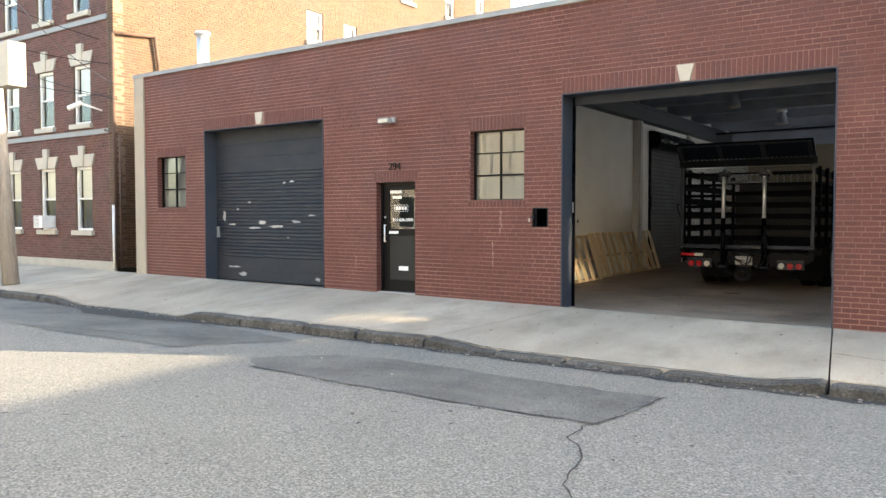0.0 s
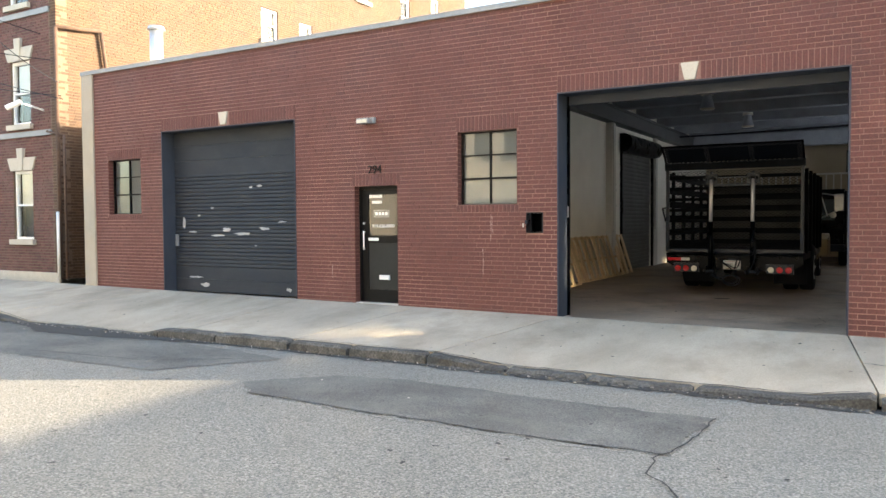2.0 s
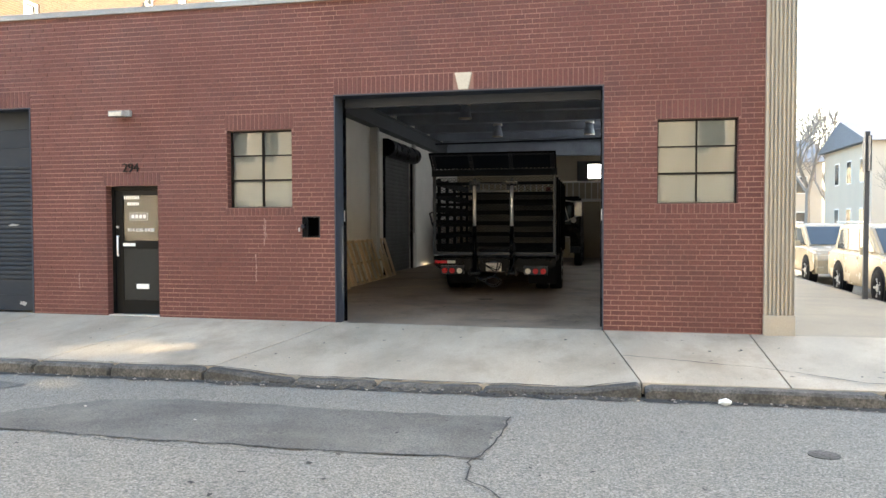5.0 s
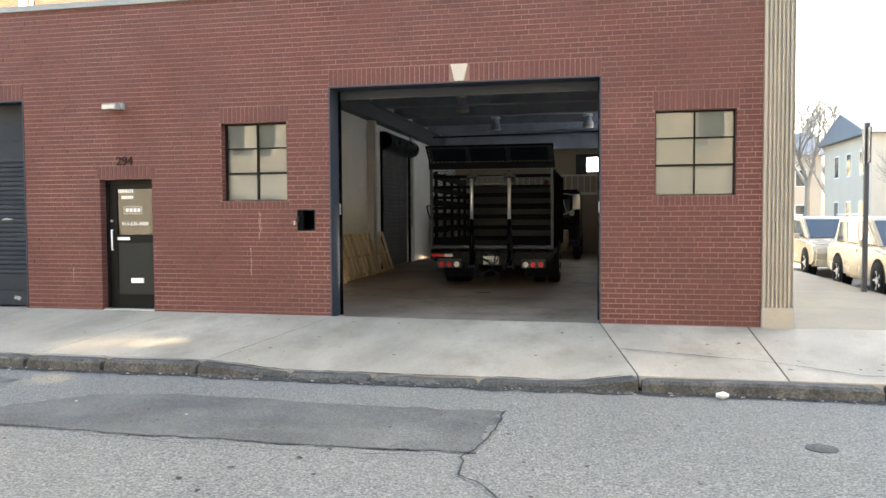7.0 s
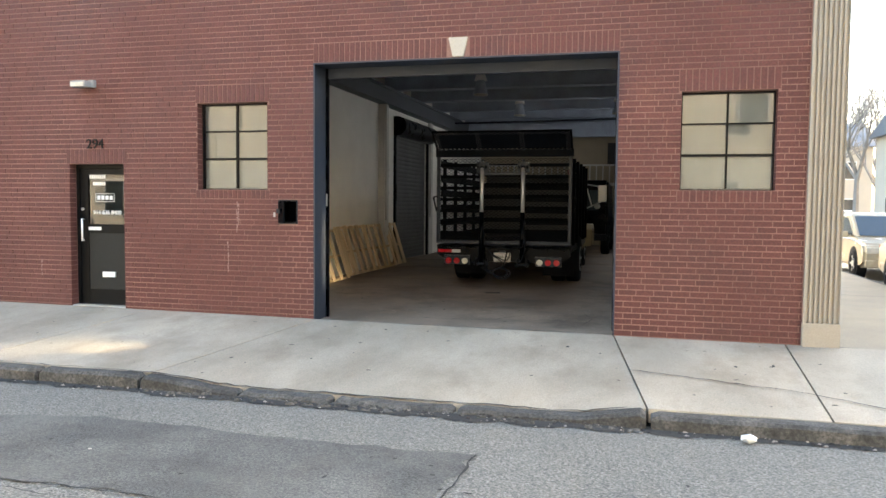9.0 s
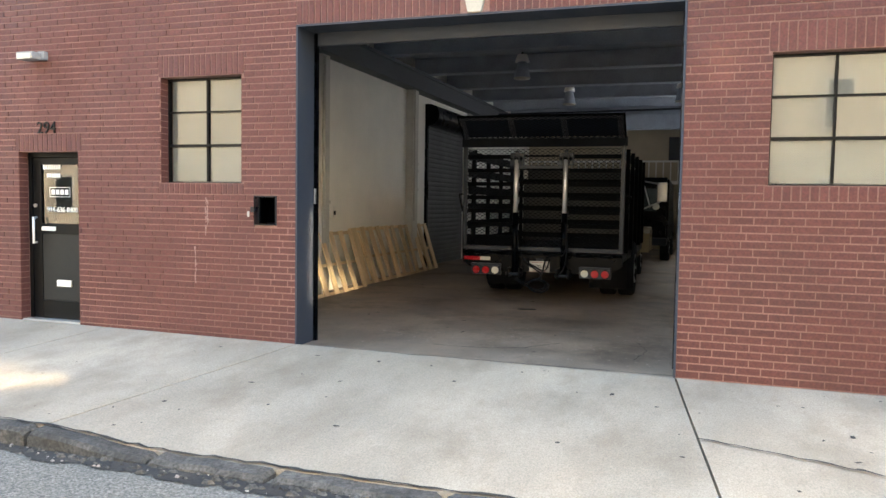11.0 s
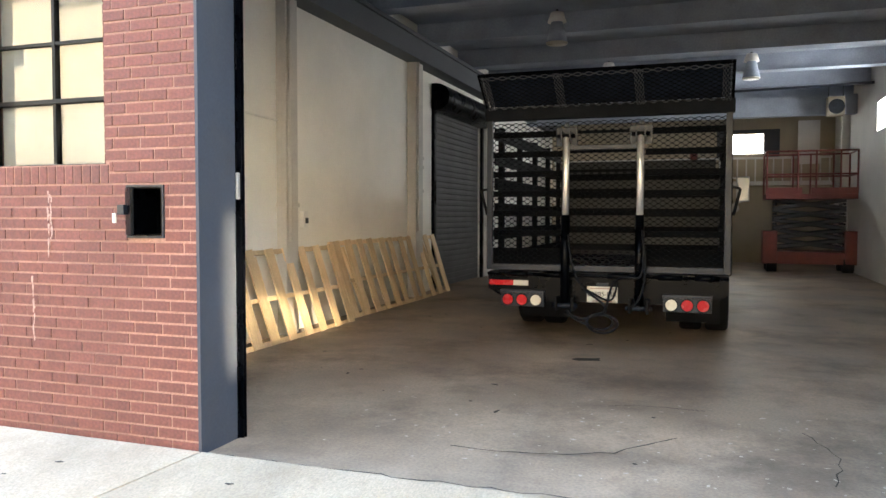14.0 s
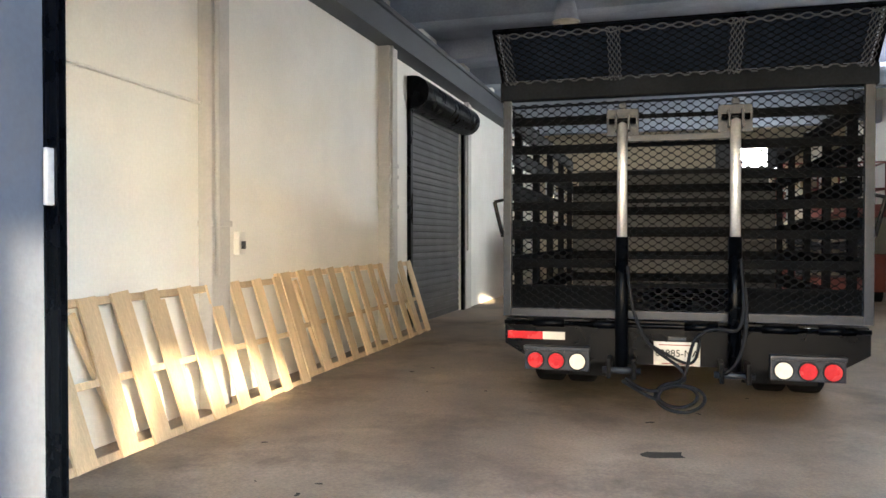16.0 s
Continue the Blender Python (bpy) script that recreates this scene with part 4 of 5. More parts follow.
for a, z in ((0.12, 0.645), (0.1, 0.515)):
    part("plate_print", boxes((-a, a, -0.047, -0.045, z, z + 0.007)), "lift_red", plate, "small print")
part("plate_light", boxes((-0.06, 0.06, -0.06, -0.03, 0.68, 0.705), bev=0.005), "steel", truck)
part("reflector", boxes((-HW + 0.02, -HW + 0.28, -0.026, -0.02, 0.655, 0.71)), "red", truck, "red reflective tape")
part("reflector", boxes((-HW + 0.28, -HW + 0.44, -0.026, -0.02, 0.655, 0.71)), "plate", truck, "white reflective tape")
for s in (-1, 1):
    cx = s * 0.83
    pod = part("lamp_pod", boxes((cx - 0.23, cx + 0.23, -0.075, 0.02, 0.44, 0.58), (cx - 0.235, cx + 0.235, -0.1, 0.02, 0.58, 0.61), bev=0.008), "steel", truck, "grey steel tail lamp box")
    for j, k in enumerate((-0.15, 0.0, 0.15)):
        white = (s < 0 and j == 2) or (s > 0 and j == 0)
        part("tail_lamp", tubes(((cx + k, -0.09, 0.51), (cx + k, -0.07, 0.51), 0.055), seg=24), "lens" if white else "red", pod, "white reversing lens" if white else "red tail lens")
        part("bezel", tubes(((cx + k, -0.082, 0.51), (cx + k, -0.07, 0.51), 0.066), seg=24), "black_matt", pod, "black rubber ring")
def coil(cx, cz, r, turns, y0):
    k = int(turns * 8)
    return [(cx + r * (1 + 0.1 * math.sin(i)) * math.cos(1.2 + i * math.pi / 4), y0 - 0.012 * i, cz + r * 0.62 * math.sin(1.2 + i * math.pi / 4)) for i in range(k)]


wire("hose", [(-0.33, -0.17, 1.2), (-0.31, -0.2, 0.95), (-0.24, -0.2, 0.72), (-0.12, -0.16, 0.6), (0.02, -0.14, 0.52), *coil(0.02, 0.31, 0.17, 1.3, -0.14), (-0.2, -0.24, 0.32), (-0.34, -0.15, 0.42)], 0.012, "black_matt", truck, "looped black rubber hose")
wire("hose", [(0.4, -0.17, 1.25), (0.43, -0.22, 0.95), (0.4, -0.22, 0.74), (0.3, -0.2, 0.8), (0.12, -0.16, 0.76), (0.08, -0.14, 0.6), *coil(0.0, 0.33, 0.14, 1.6, -0.16), (-0.22, -0.26, 0.34), (-0.36, -0.15, 0.4)], 0.012, "black_matt", truck, "looped black rubber hose")
wire("hose", [(0.42, -0.17, 1.1), (0.46, -0.24, 0.8), (0.42, -0.22, 0.55), (0.3, -0.15, 0.48)], 0.013, "black_matt", truck, "short black rubber hose")
wire("cable", [(-0.2, -0.06, 0.66), (0.0, -0.12, 0.55), (0.12, -0.14, 0.5), (0.14, -0.1, 0.62), (0.15, -0.06, 0.7)], 0.01, "black_matt", truck, "thin black cable over the plate")
for s in (-1, 1):
    part("stake_handle", tubes(((s * (HW + 0.03), 0.04, 1.4), (s * (HW + 0.09), 0.02, 1.66), 0.015), ((s * (HW + 0.09), 0.02, 1.66), (s * HW, 0.02, 1.68), 0.012)), "black", truck, "black latch lever")


def wheel(parent, x, y, r, w, s):
    bm = bmesh.new()
    prof = [(0.6 * r, -w / 2), (0.92 * r, -w / 2), (0.985 * r, -w * 0.42), (r, -w * 0.3), (r, w * 0.3), (0.985 * r, w * 0.42), (0.92 * r, w / 2), (0.6 * r, w / 2)]
    k = 32
    rings = [[bm.verts.new((x + a, y + q * math.cos(2 * math.pi * i / k), r + q * math.sin(2 * math.pi * i / k))) for q, a in prof] for i in range(k)]
    for i in range(k):
        for j in range(len(prof) - 1):
            bm.faces.new((rings[i][j], rings[i][j + 1], rings[(i + 1) % k][j + 1], rings[(i + 1) % k][j]))
    tyre = part("wheel", bm, "black_matt", parent, "black rubber tyre", smooth=True)
    bm = tubes(((x - w * 0.4, y, r), (x + w * 0.3 * s, y, r), 0.6 * r), ((x, y, r), (x + w * 0.48 * s, y, r), 0.22 * r), seg=24)
    for i in range(5):
        a = 2 * math.pi * i / 5
        tube(bm, (x + w * 0.3 * s, y + 0.2 * r * math.cos(a), r + 0.2 * r * math.sin(a)), (x + w * 0.42 * s, y + 0.55 * r * math.cos(a), r + 0.55 * r * math.sin(a)), 0.07 * r, seg=6)
    part("rim", bm, "alu", tyre, "bright metal wheel rim")


for s in (-1, 1):
    wheel(truck, s * 1.13, 1.95, 0.46, 0.26, s)
    wheel(truck, s * 0.83, 1.95, 0.46, 0.26, s)
    wheel(truck, s * 0.98, 5.8, 0.43, 0.26, s)
    part("mud_flap", boxes((s * 0.86 - 0.3, s * 0.86 + 0.3, 1.42, 1.435, 0.15, 0.66)), "black_matt", truck)
part("chassis_rail", boxes((-0.45, -0.36, 0.1, 6.6, 0.45, 0.66), (0.36, 0.45, 0.1, 6.6, 0.45, 0.66), (-0.9, 0.9, 1.93, 2.07, 0.36, 0.5)), "black_matt", truck)
cab = part("cab", prism(bmesh.new(), [(4.3, 0.5), (5.8, 0.5), (5.8, 1.45), (5.35, 2.2), (4.4, 2.25), (4.3, 2.1)], "x", -1.12, 1.12), "car_white", truck, "white cab")
part("side_window", boxes((1.115, 1.126, 4.55, 5.35, 1.5, 2.05), bev=0.002), "car_glass", cab, "dark cab window")
part("side_window", boxes((-1.126, -1.115, 4.55, 5.35, 1.5, 2.05), bev=0.002), "car_glass", cab, "dark cab window")
bm = prism(bmesh.new(), [(5.8, 0.5), (7.1, 0.5), (7.15, 1.15), (6.4, 1.4), (5.8, 1.45)], "x", -0.75, 0.75)
part("hood", bm, "car_white", truck, "white hood")
for s in (-1, 1):
    bm = prism(bmesh.new(), [(5.2, 0.55), (5.3, 0.95), (5.8, 1.08), (6.3, 0.98), (6.45, 0.55), (6.3, 0.55), (6.15, 0.85), (5.8, 0.95), (5.45, 0.85), (5.35, 0.55)], "x", *sorted((s * 0.76, s * 1.3)))
    part("fender", bm, "car_white", truck, "white front fender")
    part("mirror", boxes((s * 1.54 - 0.1, s * 1.54 + 0.1, 5.1, 5.18, 1.62, 2.02), bev=0.02), "alu", truck, "tall bright-backed door mirror")
    part("mirror_arm", tubes(((s * 1.12, 5.3, 2.05), (s * 1.54, 5.14, 1.98), 0.014), ((s * 1.12, 5.3, 1.45), (s * 1.54, 5.14, 1.64), 0.014), ((s * 1.12, 5.1, 2.15), (s * 1.3, 5.14, 1.5), 0.012)), "chrome", truck, "bright tube mirror arm")
    part("spot_mirror", tubes(((s * 1.42, 5.1, 1.52), (s * 1.42, 5.16, 1.52), 0.07), seg=16), "white", truck, "round convex mirror")
# White cab's back darkened by an added panel, for the shade behind the mesh.
part("back_panel", boxes((-1.12, 1.12, 4.26, 4.298, 0.5, 2.24), bev=0.01), "cab_grey", cab, "dim panel added over the white cab's back")
part("rear_window", boxes((-0.75, 0.75, 4.245, 4.26, 1.45, 2.0), bev=0.003), "navy_sheet", cab, "dark rear window")
part("marker_lamp", tubes(((0.8, 4.6, 2.22), (0.8, 4.6, 2.36), 0.06)), "lift_red", truck, "small orange marker lamp")

# dark vehicle parked ahead of it
van = thing("dark_truck", (-3.2, 25.0, 0.1), "dark truck parked in the depth of the garage", "truck")
bm = prism(bmesh.new(), [(0.0, 0.5), (4.2, 0.5), (4.4, 1.0), (3.6, 1.25), (3.0, 2.15), (0.1, 2.25), (0.0, 2.1)], "x", -1.0, 1.0)
bmesh.ops.bevel(bm, geom=bm.edges[:], offset=0.06, segments=2, affect="EDGES")
part("body", bm, "black", van)
part("rear_window", boxes((-0.7, 0.7, -0.012, 0.0, 1.35, 1.95)), "car_glass", van, "dark rear window")
part("bumper", boxes((-0.98, 0.98, -0.14, 0.0, 0.45, 0.65), bev=0.03), "steel", van, "dull steel bumper")
for s in (-1, 1):
    wheel(van, s * 0.9, 0.8, 0.36, 0.24, s)
    wheel(van, s * 0.9, 3.5, 0.36, 0.24, s)

# ---- garage things ----
# row of timber frames leaning on the partition
FY0, FY1 = 12.72, 20.3
lean = math.atan2(0.28, 0.98)


def crate_frame(y0, y1, label, wide_first, seed):
    rnd = random.Random(seed)
    z0 = floor_z((y0 + y1) / 2)
    t = thing("timber_frame", (-7.03, y0, z0), label, "timber frame", "timber frames on the wall")
    t.matrix_basis = pose(-7.03, y0, z0 + 0.012, 0, -math.degrees(lean), 0)
    L, H = y1 - y0, 1.06
    part("bottom_rail", boxes((-0.06, -0.022, 0.0, L, 0.0, 0.055), bev=0.004), "wood", t)
    part("top_rail", boxes((-0.06, -0.022, 0.0, L, H - 0.055, H), bev=0.004), "wood", t)
    part("middle_rail", boxes((-0.06, -0.022, 0.0, L, 0.48, 0.53), bev=0.004), "wood", t)
    k = max(2, round(L / 0.37))
    for i in range(k + 1):
        w = 0.2 if (i == 0 and wide_first) else rnd.uniform(0.145, 0.19)
        y = i * (L - 0.11) / k + rnd.uniform(-0.03, 0.03)
        ob = part("slat", boxes((-0.02, 0.0, 0, w, 0.0, H + rnd.uniform(-0.005, 0.012)), bev=0.003), "wood", t)
        ob.matrix_basis = pose(0, y + 0.07, 0, 4.0 + rnd.uniform(-0.8, 0.8))
    for i in range(k):
        if rnd.random() < 0.45:
            ob = part("brace", boxes((-0.1, -0.065, 0, 0.07, 0, H * 0.92), bev=0.003), "wood", t)
            ob.matrix_basis = pose(0, (i + 0.5) * L / k, 0.02, rnd.uniform(-22, 22))


crate_frame(12.74, 16.45, "fresh pine slatted frame leaning against the wall", True, 1)
crate_frame(16.47, 20.35, "fresh pine slatted frame leaning by the shutter", False, 2)


def wall_post(name, y0, y1, label, band, out):
    t = thing(name, (-7.4, y0, floor_z(y0)), label, "pilaster")
    t["kind"] = "structure"
    part("post", boxes((0, out, 0, y1 - y0, 0, 3.95), bev=0.012), "post_shade_paint", t)
    part("conduit", tubes(((out + 0.02, 0.05, 1.1), (out + 0.02, 0.05, 3.9), 0.02)), "post_shade_paint", t, "painted conduit", smooth=True)
    for z in band:
        part("strap", boxes((0.0, out + 0.015, -0.012, y1 - y0 + 0.012, z, z + 0.05), bev=0.006), "post_shade_paint", t)


wall_post("wall_post_1", 15.27, 15.54, "white painted wall post with a conduit, greyed for shade", (1.5,), 0.13)
wall_post("wall_post_2", 19.33, 19.65, "white painted wall post with straps, greyed for shade", (1.75, 2.15, 2.3), 0.16)
wall_post("wall_post_3", 23.75, 24.15, "white painted wall post beside the shutter, greyed for shade", (), 0.05)
box_t = thing("switch_box", (-7.4, 15.8, 1.3), "small white switch box on the wall", "switch")
part("body", boxes((0, 0.06, 0, 0.1, 0, 0.2), bev=0.008), "white", box_t)
part("lever", boxes((0.06, 0.09, 0.03, 0.06, 0.05, 0.12), bev=0.004), "dark_steel", box_t, "dark switch lever")
wire("wall_conduit", [(-7.38, 11.6, 2.62), (-7.38, 12.8, 2.6), (-7.38, 14.2, 2.575), (-7.38, 15.0, 2.555), (-7.37, 15.25, 2.55)], 0.014, "white", None, "thin painted conduit running along the wall", "conduit")
sh2 = thing("side_shutter", (-7.4, 20.6, floor_z(21)), "closed grey roller shutter with a dark hood", "shutter")
bm = slatted(0.0, 3.3, 0.11, 0.0, 2.95)
bm.transform(Matrix.Rotation(radians(90), 4, "Z"))
ob = part("curtain", bm, "grey_shutter", sh2, "grey ribbed curtain")
ob.location = (-0.05, 0.0, 0.0)
part("backing", boxes((-0.22, -0.16, 0.0, 2.95, 0.0, 3.3)), "grey_shutter", sh2)
part("guide", boxes((-0.02, 0.06, -0.1, 0.0, 0, 3.4), bev=0.006), "black", sh2, "black side guide")
part("guide", boxes((-0.02, 0.06, 2.95, 3.05, 0, 3.4), bev=0.006), "black", sh2, "black side guide")
part("hood", prism(bmesh.new(), [(0.0, 3.24)] + [(0.1 + 0.24 * math.sin(a), 3.48 + 0.24 * math.cos(a)) for a in [math.pi * i / 12 for i in range(13)]][::-1] + [(0.0, 3.72)], "y", -0.1, 3.05), "black", sh2, "dark sheet-metal hood")
sh2.children[-1].matrix_basis = pose(0, 0, 0)


def bay_lamp(x, y):
    t = thing("bay_lamp", (x, y, 4.7), "hanging bay lamp with a pale cap, switched off", "lamp", "bay lamps under the ceiling")
    part("stem", tubes(((0, 0, -0.05), (0, 0, 0.0), 0.02)), "steel", t)
    part("cap", tubes(((0, 0, -0.2), (0, 0, -0.05), 0.15, 0.1), seg=20), "white", t, "pale ballast cap", smooth=True)
    part("reflector", tubes(((0, 0, -0.52), (0, 0, -0.2), 0.17, 0.09), seg=24), "haze_lifted_grey", t, "grey bell reflector", smooth=True)
    part("lens", tubes(((0, 0, -0.545), (0, 0, -0.52), 0.16, 0.175), seg=24), "lens", t, "pale lens", smooth=True)
    return t


bay_lamp(-4.96, 19.6)
bay_lamp(-4.70, 23.9)
bay_lamp(-1.92, 23.9)

# scissor lift
lift = thing("scissor_lift", (-0.4, 27.6, floor_z(27)), "faded red scissor lift, folded down", "scissor lift")
part("base", boxes((-0.95, 0.95, 0.0, 1.1, 0.2, 0.5), bev=0.03), "lift_red", lift)
part("side_box", boxes((-1.05, -0.72, -0.05, 0.5, 0.2, 1.0), bev=0.03), "lift_red", lift, "red battery box")
part("side_box", boxes((0.75, 1.05, -0.05, 0.5, 0.2, 1.0), bev=0.03), "lift_red", lift, "red battery box")
for s in (-1, 1):
    for y in (0.15, 0.95):
        bm = tubes(((s * 0.72, y, 0.2), (s * 0.95, y, 0.2), 0.2), seg=20)
        part("wheel", bm, "black_matt", lift, "black solid tyre")
for i in range(5):
    z = 0.58 + i * 0.24
    for a, b in ((z, z + 0.2), (z + 0.2, z)):
        part("scissor_arm", tubes(((-0.78, 0.2, a), (0.78, 0.2, b), 0.05), ((-0.78, 0.9, a), (0.78, 0.9, b), 0.05), seg=6), "dark_steel", lift, "dark greasy scissor arm")
    part("cross_pin", tubes(((-0.75, 0.15, z + 0.1), (-0.75, 0.95, z + 0.1), 0.03), ((0.75, 0.15, z + 0.1), (0.75, 0.95, z + 0.1), 0.03), seg=8), "steel", lift)
deck = part("platform", boxes((-1.0, 1.0, -0.05, 1.15, 1.76, 1.88), bev=0.015), "lift_red", lift, "red platform deck")
part("toe_board", boxes((-1.0, -0.2, -0.06, -0.04, 1.88, 2.03), (0.0, 1.0, -0.06, -0.04, 1.88, 2.03), bev=0.003), "lift_red", deck)
for y in (-0.04, 1.14):
    for x in (-0.98, -0.3, 0.1, 0.62, 0.98):
        part("rail_post", tubes(((x, y, 1.88), (x, y, 2.9), 0.022), seg=8), "lift_red", deck)
    for z in (2.35, 2.9):
        part("guard_rail", tubes(((-0.98, y, z), (0.98, y, z), 0.022), seg=8), "lift_red", deck)
for x in (-0.98, 0.98):
    for z in (2.35, 2.9):
        part("guard_rail", tubes(((x, -0.04, z), (x, 1.14, z), 0.022), seg=8), "lift_red", deck)

# back of the garage: white balustrade, window, heater, panel
bal = thing("balustrade", (0, 31.2, 2.4), "white painted balustrade along the rear wall", "balustrade")
part("top_rail", boxes((-7.3, 0.5, 0, 0.05, 0.68, 0.74), bev=0.006), "white", bal)
part("bottom_rail", boxes((-7.3, 0.5, 0, 0.05, 0.0, 0.05), bev=0.006), "white", bal)
rail_me = mesh_of("baluster", boxes((0, 0.035, 0.005, 0.04, 0.05, 0.68)), "white")
for i in range(33):
    ob = new("baluster", rail_me)
    ob.parent = bal
    ob.location = (-7.25 + i * 0.24, 0, 0)
part("ledge", boxes((-7.35, 0.55, 0.0, 0.3, -0.06, 0.0)), "cream_wall", bal)
bwin = thing("window_4", (-1.675, 31.5, 3.55), "small louvred rear window with a glowing pane", "window")
bwin["kind"] = "structure"
part("surround", boxes((-0.85, -0.43, -0.05, 0.02, -0.45, 0.4), (0.43, 0.85, -0.05, 0.02, -0.45, 0.4), (-0.43, 0.43, -0.05, 0.02, 0.28, 0.4), bev=0.004), "dark_steel", bwin, "dark boarded surround")
part("sky_pane", boxes((-0.43, 0.43, 0.3, 0.31, -0.28, 0.28)), "window_light", bwin, "glowing pane in place of daylight")
for z in (-0.12, 0.02, 0.15):
    part("louvre", boxes((-0.43, 0.43, 0.1, 0.2, z, z + 0.02)), "white", bwin)
swin = thing("window_5", (0.75, 24.1, 3.52), "long high side window with bars and glowing pane", "window")
swin["kind"] = "structure"
part("sky_pane", boxes((0.12, 0.13, -1.5, 1.5, -0.3, 0.3)), "window_light", swin, "glowing pane in place of daylight")
for y in lerp_list(-1.5, 1.5, 6):
    part("bar", boxes((0.0, 0.03, y - 0.015, y + 0.015, -0.3, 0.3)), "dark_steel", swin)
part("transom", boxes((0.0, 0.03, -1.5, 1.5, -0.02, 0.02)), "dark_steel", swin)
ht = thing("unit_heater", (0.0, 27.0, 4.36), "yellowed hanging unit heater under the ceiling", "heater")
part("body", boxes((-0.18, 0.18, -0.15, 0.2, -0.62, -0.2), bev=0.02), "pilaster", ht)
part("fan_guard", tubes(((0, -0.17, -0.43), (0, -0.15, -0.43), 0.17), seg=20), "steel", ht)
part("hanger", tubes(((-0.15, 0, -0.2), (-0.15, 0, 0.35), 0.01), ((0.15, 0, -0.2), (0.15, 0, 0.35), 0.01)), "steel", ht)
pb = thing("white_board", (-0.2, 30.9, 2.9), "white board fixed beside the column", "board")
part("board", boxes((-0.2, 0.35, 0, 0.05, 0, 1.2), bev=0.01), "white", pb)
part("bracket", boxes((-0.15, 0.3, 0.05, 0.65, 0.5, 0.56)), "steel", pb)
structure("column", boxes((0.42, 0.6, 22.0, 22.2, 0.1, 4.4), (0.42, 0.6, 29.0, 29.2, 0.1, 4.4)), "cream_wall", "painted wall columns", "column")
wire("overhead_pipe", [(-7.3, 26.0, 4.2), (-3.0, 26.0, 4.22), (0.6, 26.0, 4.3)], 0.03, "steel", None, "steel pipe crossing under the ceiling", "pipe")


# ---- brickwork ----
def quad_brick(vs, fs, x0, x1, y0, y1, z0, z1):
    """Five faces of a brick whose back is in the mortar."""
    b = 0.0025
    k = len(vs)
    vs += [(x0, y1, z0), (x1, y1, z0), (x1, y1, z1), (x0, y1, z1), (x0 + b, y0, z0 + b), (x1 - b, y0, z0 + b), (x1 - b, y0, z1 - b), (x0 + b, y0, z1 - b)]
    fs += [(k + 4, k + 5, k + 6, k + 7), (k, k + 1, k + 5, k + 4), (k + 1, k + 2, k + 6, k + 5), (k + 2, k + 3, k + 7, k + 6), (k + 3, k, k + 4, k + 7)]


def raw_mesh(name, vs, fs, material):
    me = bpy.data.meshes.new(name)
    me.from_pydata(vs, [], fs)
    me.update()
    me.materials.append(M[material])
    return me


def cut_runs(a, b, z0, z1, holes):
    """The stretches of [a, b] that no hole covers at this height."""
    runs = [(a, b)]
    for h in holes:
        if z0 < h[3] - 0.01 and z1 > h[2] + 0.01:
            nxt = []
            for p, q in runs:
                if h[1] <= p or h[0] >= q:
                    nxt.append((p, q))
                else:
                    nxt += [(p, h[0])] if h[0] > p else []
                    nxt += [(h[1], q)] if h[1] < q else []
            runs = nxt
    return runs


def bricks_of(x0, x1, z0, z1, length, course, joint, holes, seed):
    rnd = random.Random(seed)
    out = []
    rows = int((z1 - z0) / course)
    for r in range(rows):
        za = z0 + r * course
        zb = za + course - joint
        x = x0 - (length / 2 if r % 2 else 0) - rnd.choice((0, 0, 0.06))
        while x < x1:
            a, b = max(x, x0), min(x + length - joint * 0.55, x1)
            if b - a > 0.02:
                for p, q in cut_runs(a, b, za, zb, holes):
                    if q - p > 0.02:
                        out.append((p, q, za, zb, rnd.uniform(-0.0025, 0.0025)))
            x += length
    return out


CO, LEN, JT = 0.071, 0.208, 0.0095
soldiers = []


def on_course(z, up):
    k = (z + 0.06) / CO
    return (math.ceil(k) if up else math.floor(k)) * CO - 0.06 - (JT / 2 if up else JT / 2)


def soldier_row(x0, x1, z0, z1, w=0.0725, sill=False):
    z0, z1 = (on_course(z0, False), z1) if sill else (z0, on_course(z1, True))
    k = max(1, round((x1 - x0) / w))
    soldiers.extend((x0 + (x1 - x0) * i / k + JT / 2, x0 + (x1 - x0) * (i + 1) / k - JT / 2, z0 + 0.004, z1 - 0.006) for i in range(k))
    return (x0, x1, z0, z1)


extra = [soldier_row(GAR[0], -3.66, 3.445, 3.66), soldier_row(-3.37, GAR[1], 3.445, 3.66), (-3.66, -3.37, 3.44, 3.7),
         soldier_row(SHUT[0], -12.7, 3.43, 3.645), soldier_row(-12.4, SHUT[1], 3.43, 3.645), (-12.7, -12.4, 3.43, 3.71),
         soldier_row(DOOR[0] - 0.05, DOOR[1] + 0.05, 2.13, 2.33)]
for hw in (WIN_A, WIN_B, WIN_C):
    extra.append(soldier_row(hw[0] - 0.03, hw[1] + 0.03, hw[3], hw[3] + 0.2))
    extra.append(soldier_row(hw[0] - 0.03, hw[1] + 0.03, hw[2] - 0.11, hw[2], sill=True))
extra.append((BOXH[0] - 0.015, BOXH[1] + 0.015, BOXH[2] - 0.015, BOXH[3] + 0.015))
every = bricks_of(-16.6, 0.585, -0.06, TOP - 0.06, LEN, CO, JT, HOLES + extra, 5)
front = bpy.data.objects["wall_front"]


def near_bay(b):
    return -6.45 < (b[0] + b[1]) / 2 < -5.49 and 0.05 < b[2] < 2.75


vs, fs = [], []
shared = {}
count = 0
